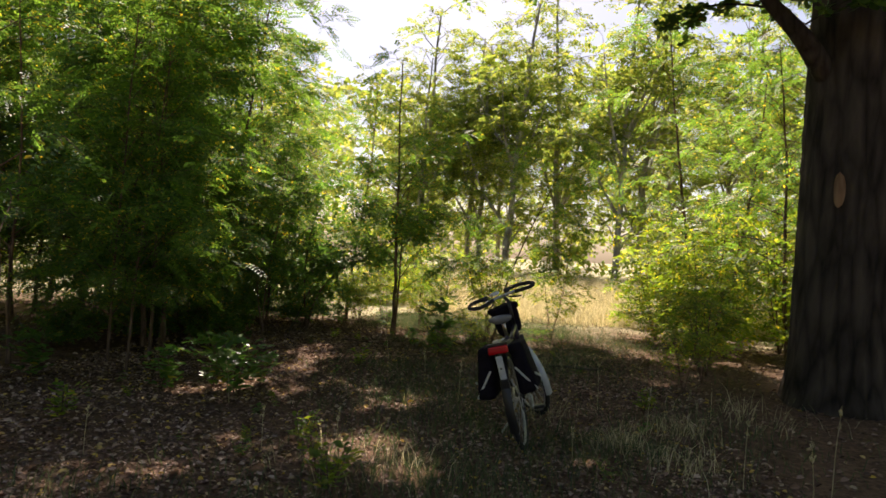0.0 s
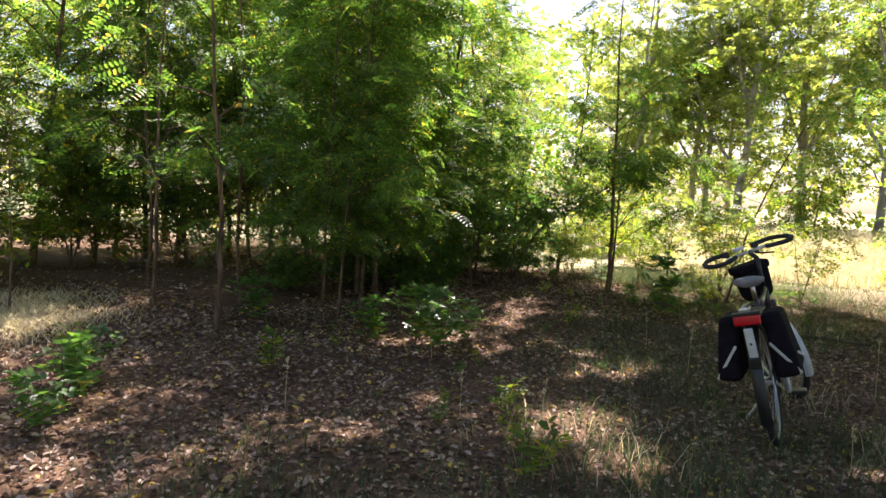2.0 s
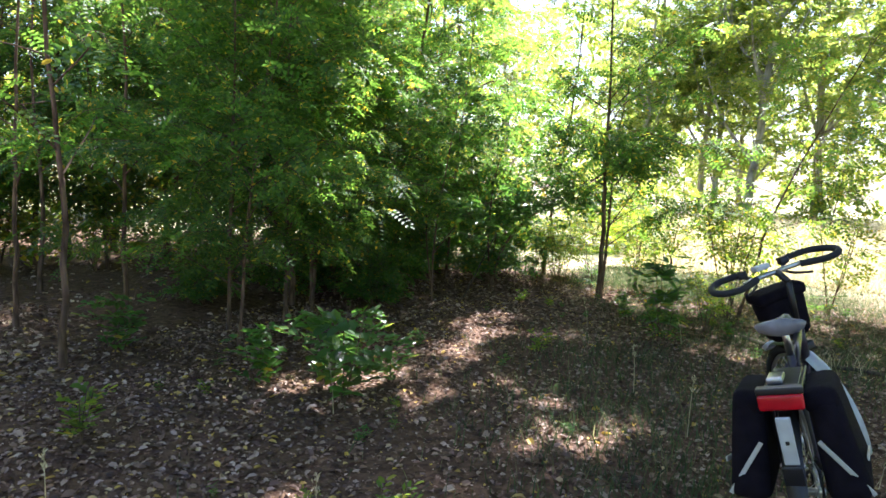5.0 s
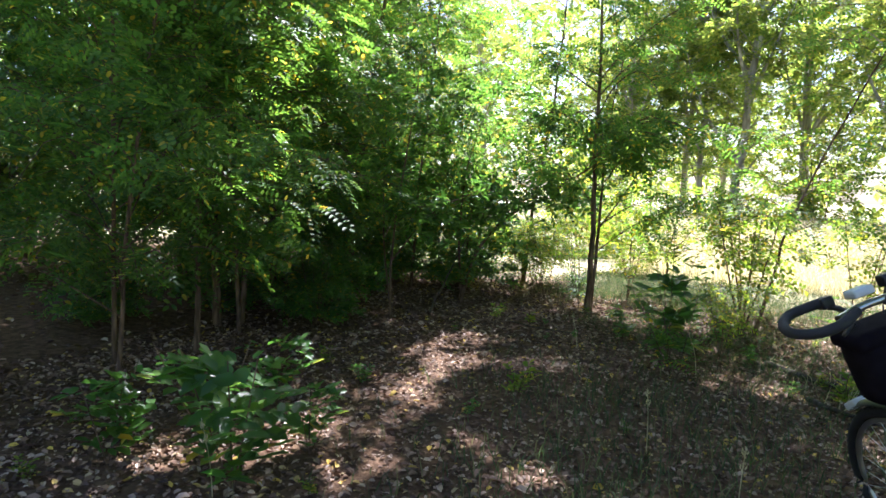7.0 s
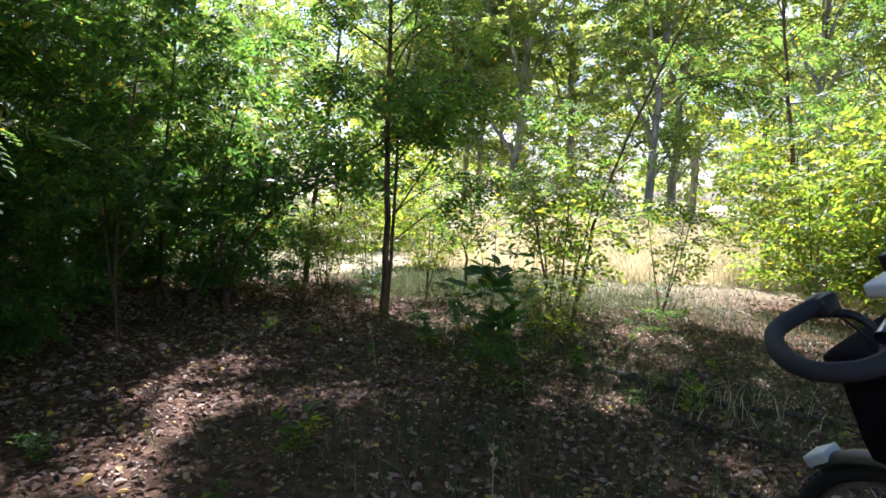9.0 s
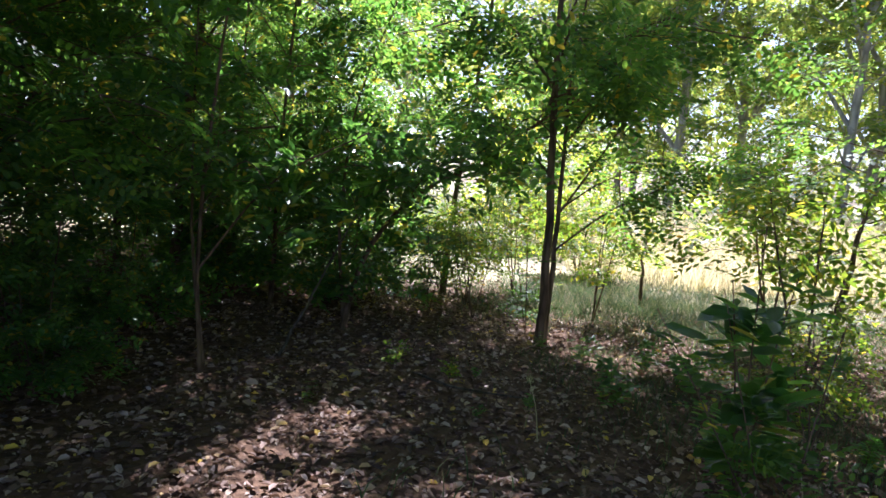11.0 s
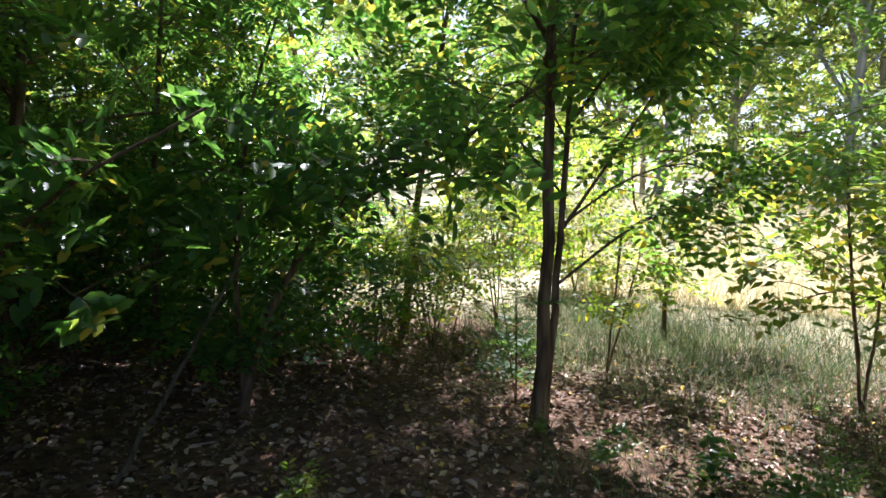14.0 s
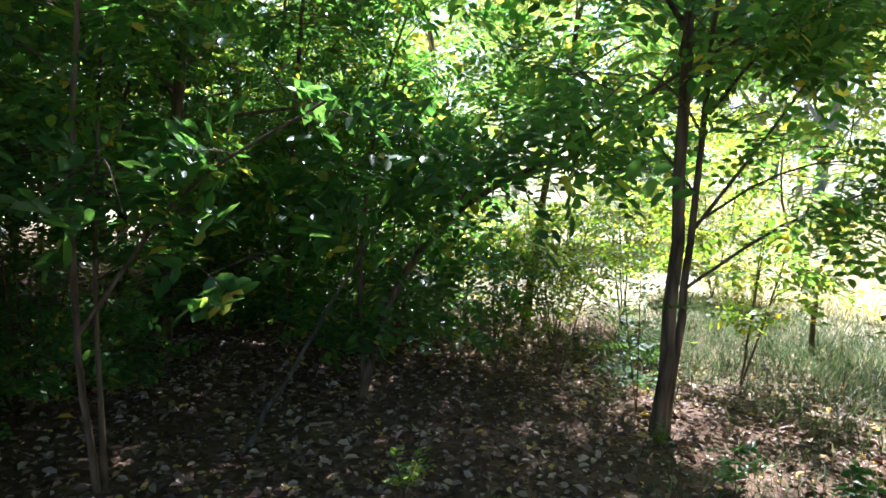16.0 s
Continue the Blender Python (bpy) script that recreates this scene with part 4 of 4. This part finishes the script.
def bicycle():
    root = new("bicycle")
    ax, fx, az = 0.0, 1.09, 0.352
    wheel("rear_wheel", root, pose(ax, 0, az))
    # frame
    bb, seat_top, head_lo, head_hi = (0.44, 0, 0.29), (0.255, 0, 0.80), (0.935, 0, 0.63), (0.875, 0, 0.82)
    for nm, a, b, rr in (("seat_tube", bb, seat_top, 0.016), ("down_tube", bb, head_lo, 0.021), ("top_tube", (0.285, 0, 0.72), head_hi, 0.018), ("head_tube", head_lo, head_hi, 0.022)):
        sh = Shape()
        rod(sh, a, b, rr, 14)
        piece(nm, sh, paint_dark, root)
    for y in (1, -1):
        sh = Shape()
        sh.add(*tube(bend([(ax, y * 0.062, az), (0.2, y * 0.05, 0.325), (0.42, y * 0.03, 0.29)], 8), 0.010, 8))
        piece("chainstay", sh, paint_dark, root)
        sh = Shape()
        sh.add(*tube(bend([(ax, y * 0.062, az), (0.13, y * 0.05, 0.54), (0.27, y * 0.02, 0.76)], 8), 0.008, 8))
        piece("seatstay", sh, paint_dark, root)
    sh = Shape()
    rod(sh, seat_top, (0.215, 0, 0.905), 0.0135, 12)
    piece("seatpost", sh, aluminium, root)
    # saddle
    bm = bmesh.new()
    rows = []
    for i in range(13):
        u = i / 12
        x = -0.13 + 0.28 * u
        w = 0.085 * (1 - u) ** 1.4 + 0.022
        w *= math.sqrt(max(0.05, 1 - (2 * max(0, 0.14 - u) / 0.3) ** 2))
        zt = 0.935 + 0.022 * (1 - u) ** 2 + 0.006 * u
        rows.append([bm.verts.new((x + 0.2, w * math.cos(a), zt - 0.012 + (0.02 if math.sin(a) > 0 else 0.045) * math.sin(a))) for a in [k * math.pi / 6 for k in range(12)]])
    for a, b in zip(rows, rows[1:]):
        for k in range(12):
            bm.faces.new((a[k], a[(k + 1) % 12], b[(k + 1) % 12], b[k]))
    bm.faces.new(rows[0])
    bm.faces.new(rows[-1])
    saddle = part("saddle", bm, saddle_skin, root, "shiny black vinyl saddle, colour lightened to suggest glare")
    sh = Shape()
    for y in (1, -1):
        sh.add(*tube(bend([(0.09, y * 0.03, 0.918), (0.2, y * 0.022, 0.90), (0.32, y * 0.012, 0.922)], 8), 0.0035, 6))
    piece("rail", sh, steel, saddle)
    # crank, pedals, chain
    sh = Shape().add(*ring(0.085, 0.004, 40, 6))
    sh.v[-1] = sh.v[-1] + (0.44, -0.05, 0.29)
    for k in range(5):
        a = k * 1.2566
        rod(sh, (0.44, -0.05, 0.29), (0.44 + 0.083 * math.cos(a), -0.05, 0.29 + 0.083 * math.sin(a)), 0.005, 6)
    piece("chainring", sh, steel, root)
    for y, d in ((-1, -1), (1, 1)):
        sh = Shape()
        rod(sh, (0.44, y * 0.03, 0.29), (0.44, y * 0.075, 0.29), 0.012, 10)
        rod(sh, (0.44, y * 0.07, 0.29), (0.44 + d * 0.15, y * 0.08, 0.29 + d * 0.06), 0.009, 8)
        piece("crank", sh, aluminium, root)
        block("pedal", (0.09, 0.08, 0.022), (0.44 + d * 0.15, y * 0.13, 0.29 + d * 0.06), black_plastic, root, 0.006)
    sh = Shape().add(*tube(np.array([(0.0, -0.045, az + 0.04), (0.44, -0.05, 0.375), (0.49, -0.05, 0.36), (0.525, -0.05, 0.29), (0.49, -0.05, 0.22), (0.44, -0.05, 0.205), (0.03, -0.045, az - 0.1), (-0.02, -0.045, az - 0.06), (-0.035, -0.045, az)]), 0.0045, 6, True))
    piece("chain", sh, black_plastic, root)
    # rear mudguard, rack, lamp
    mudguard("rear_mudguard", root, black_plastic, (ax, 0, az), 40, 205)
    rack = new("rack")
    rack.parent = root
    for y in (1, -1):
        sh = Shape().add(*tube(bend([(0.16, y * 0.05, 0.765), (-0.1, y * 0.055, 0.77), (-0.27, y * 0.05, 0.77), (-0.3, y * 0.02, 0.77)], 10), 0.006, 8))
        piece("rail", sh, black_plastic, rack)
        sh = Shape()
        rod(sh, (0.0, y * 0.068, az), (-0.12, y * 0.06, 0.765), 0.005, 8)
        rod(sh, (0.0, y * 0.068, az), (0.06, y * 0.06, 0.765), 0.005, 8)
        piece("strut", sh, black_plastic, rack)
    block("top_plate", (0.36, 0.10, 0.012), (-0.1, 0, 0.777), black_plastic, rack, 0.004)
    block("clip", (0.12, 0.05, 0.02), (-0.16, 0.02, 0.797), aluminium, rack, 0.006)
    lamp = block("rear_light", (0.035, 0.135, 0.05), (-0.315, 0, 0.752), red_lens, root, 0.01, label="red rear light")
    block("light_housing", (0.05, 0.14, 0.022), (-0.30, 0, 0.787), black_plastic, lamp, 0.006)
    # This pale strip is the rear mudguard's section below the lamp.
    block("mudguard_strip", (0.012, 0.044, 0.16), (-0.345, 0, 0.635), plate_white, root, 0.005, turn=(0, -10, 0), label="pale rear mudguard strip below the light")
    block("strip_bolt", (0.008, 0.012, 0.012), (-0.352, 0, 0.63), black_plastic, root, 0.003)
    block("mud_flap", (0.01, 0.06, 0.06), (-0.352, 0, 0.525), black_plastic, root, 0.004, turn=(0, -8, 0))
    # panniers
    for y in (1, -1):
        bag = block("pannier", (0.31, 0.095, 0.33), (-0.10, y * 0.128, 0.595), black_cloth, root, 0.042, 1.4, (y * 6, 0, 0), "black cloth pannier with pale reflective stripes")
        block("flap", (0.30, 0.10, 0.08), (-0.10, y * 0.108, 0.735), black_cloth, bag, 0.035, 1.12, (y * 6, 0, 0))
        block("reflective_stripe", (0.006, 0.014, 0.21), (-0.300, y * 0.145, 0.535), reflective, bag, 0.002, 1.0, (y * 36, -4, 0), "pale reflective stripe")
        block("reflective_stripe", (0.34, 0.006, 0.016), (-0.10, y * 0.206, 0.52), reflective, bag, 0.002, 1.0, (0, 12, 0), "pale reflective stripe")
    # kickstand
    sh = Shape().add(*tube(bend([(0.33, 0.04, 0.29), (0.31, 0.12, 0.16), (0.30, 0.20, 0.075)], 8), 0.009, 8))
    piece("kickstand", sh, aluminium, root)
    # steered front
    turn = Matrix.Translation((1.019, 0, 0.47)) @ Matrix.Rotation(radians(34), 4, Vector((-0.315, 0, 0.949))) @ Matrix.Translation((-0.985, 0, -0.47))
    front = new("front_assembly")
    front.parent = root
    front.matrix_basis = turn
    wheel("front_wheel", root, turn @ pose(fx, 0, az))
    for y in (1, -1):
        sh = Shape().add(*tube(bend([(0.955, y * 0.05, 0.70), (0.99, y * 0.058, 0.60), (1.045, y * 0.058, 0.45), (fx, y * 0.058, az)], 12), np.linspace(0.017, 0.010, 12), 10))
        piece("fork_leg", sh, black_plastic, front)
    block("fork_crown", (0.06, 0.13, 0.05), (0.945, 0, 0.70), black_plastic, front, 0.015)
    mudguard("front_mudguard", front, guard_grey, (fx, 0, az), 118, 205, "silver-grey rear half of the front mudguard")
    mudguard("mudguard_nose", front, black_plastic, (fx, 0, az), 62, 117)
    block("mudguard_tip", (0.07, 0.055, 0.03), (fx + 0.16, 0, az + 0.345), plate_white, front, 0.008, 1.0, (0, 22, 0), "white mudguard tip")
    sh = Shape()
    rod(sh, (0.885, 0, 0.80), (0.80, 0, 1.035), 0.014, 12)
    rod(sh, (0.80, 0, 1.035), (0.865, 0, 1.09), 0.016, 12)
    piece("stem", sh, black_plastic, front)
    lift = Matrix.Translation((0.865, 0, 1.093)) @ Matrix.Rotation(radians(-14), 4, "Y") @ Matrix.Scale(1.12, 4)
    lift = np.array(lift)
    place = lambda pts: np.asarray(pts, float) @ lift[:3, :3].T + lift[:3, 3]
    sh = Shape().add(*tube(place(bend([(-0.02, 0.16, 0), (0.0, 0.08, 0), (0, 0, 0), (0.0, -0.08, 0), (-0.02, -0.16, 0)], 16)), 0.0125, 10))
    bar = piece("handlebar", sh, aluminium, front, "silver trekking handlebar")
    for y in (1, -1):
        loop = place(bend([(-0.015, y * 0.10, 0), (-0.055, y * 0.18, 0), (-0.05, y * 0.245, 0.0), (0.0, y * 0.282, 0), (0.065, y * 0.267, 0), (0.115, y * 0.215, 0.0), (0.12, y * 0.15, 0), (0.115, y * 0.10, 0)], 30))
        piece("grip", Shape().add(*tube(loop, 0.0165, 10)), black_foam, bar, "black foam grip loop")
        lever = Shape().add(*tube(place(bend([(0.11, y * 0.11, -0.01), (0.08, y * 0.07, -0.03), (0.03, y * 0.09, -0.045), (-0.01, y * 0.15, -0.055)], 10)), np.linspace(0.010, 0.006, 10), 8))
        piece("brake_lever", lever, black_plastic, bar)
        c = place([(0.115, y * 0.10, -0.004)])[0]
        block("lever_mount", (0.045, 0.045, 0.04), tuple(c), black_plastic, bar, 0.01)
        cable = Shape().add(*tube(bend([tuple(c), (0.98, y * 0.05, 1.02), (0.96, y * 0.03, 0.86), (0.93, y * 0.02, 0.74)], 14), 0.0025, 6))
        piece("cable", cable, black_plastic, front)
    c = place([(0.03, 0.05, 0.03)])[0]
    block("bike_computer", (0.06, 0.07, 0.028), tuple(c), plate_white, bar, 0.01, label="pale grey handlebar computer")
    bag = block("handlebar_bag", (0.15, 0.24, 0.25), (0.98, 0, 0.875), black_cloth, front, 0.06, 0.85, (0, -8, 0), "black cloth handlebar bag")
    block("lid", (0.155, 0.245, 0.06), (0.965, 0, 0.985), black_cloth, bag, 0.026, 1.0, (0, -8, 0))
    root.matrix_basis = pose(0.778, 5.638, -0.087, 0, 0, 85) @ pose(0, 0, 0, -15.4, 0.9, 0) @ Matrix.Scale(1.124, 4)
    return tagged(root, "dark touring bicycle with black panniers leaning on its kickstand", "bicycle")


bicycle()

# ---- dead wood ----
def stick(name, pts, radius, label):
    p = bend([(x, y, float(gz(x, y)) + z) for x, y, z in pts], 12)
    p += np.random.default_rng(int(abs(pts[0][0]) * 1000)).normal(0, radius * 0.3, p.shape)
    sh = Shape().add(*tube(p, np.linspace(radius, radius * 0.45, 12), 8))
    return tagged(piece(name, sh, wood_grey, None), label, "branch", "fallen branches")


stick("fallen_branch", [(0.30, 9.95, 0.02), (0.7, 9.65, 0.03), (1.1, 9.3, 0.03), (1.7, 9.0, 0.04)], 0.028, "dark fallen branch lying on the litter")
stick("fallen_branch", [(0.55, 9.2, 0.02), (0.75, 8.9, 0.03), (1.1, 8.6, 0.03)], 0.02, "dark fallen branch lying on the litter")
stick("fallen_branch", [(-2.05, 10.25, 0.015), (-1.75, 10.05, 0.03), (-1.35, 10.15, 0.02)], 0.009, "thin fallen twig on dead leaves")
stick("broken_pole", [(-2.97, 10.27, 0.0), (-2.90, 10.46, 0.27), (-2.84, 10.64, 0.54), (-2.75, 10.92, 0.95)], 0.011, "thin pale dead stem leaning in the thicket")


# ---- dry stalks ----
def stalk(x, y, height, seed):
    r = np.random.default_rng(seed)
    root = new("dry_stalk")
    d = r.normal(0, 0.12, 2) * height
    p = bend([(0, 0, -0.01), (d[0] * 0.3, d[1] * 0.3, height * 0.5), (d[0], d[1], height)], 10)
    piece("stem", Shape().add(*tube(p, np.linspace(0.003, 0.0014, 10), 5)), grass_dry, root)
    n = 26
    u = r.uniform(0.78, 1.0, n)
    at = np.array([p[min(int(w * 9), 8)] for w in u]) + r.normal(0, 0.006, (n, 3)) + np.outer(u - 0.9, (0, 0, height * 0.4))
    ways = np.stack([r.normal(0, 0.4, n), r.normal(0, 0.4, n), np.ones(n)], -1)
    tagged(piece("seed_head", Shape().add(*scatter(leaflet(0.022, 0.008, fine=False), at, ways, r.uniform(0.7, 1.3, n), 0.5, r)), grass_dry, root, "pale feathery seed head"), kind="stuff")
    root.matrix_basis = pose(x, y, float(gz(x, y)))
    return tagged(root, "pale dry grass stalk standing on the forest floor", "grass stalk", "dry stalks")


for i, (x, y, h) in enumerate(((-1.05, 4.7, 0.32), (-0.5, 4.6, 0.4), (2.35, 4.2, 0.55), (2.75, 4.9, 0.6), (2.2, 4.9, 0.5), (-2.1, 4.3, 0.35), (0.1, 6.9, 0.4), (-0.35, 7.6, 0.4), (1.75, 5.9, 0.45), (1.1, 5.1, 0.3), (-1.9, 6.0, 0.4), (1.5, 7.2, 0.5), (-1.2, 9.6, 0.3), (-0.2, 9.2, 0.35))):
    stalk(x, y, h, 700 + i)
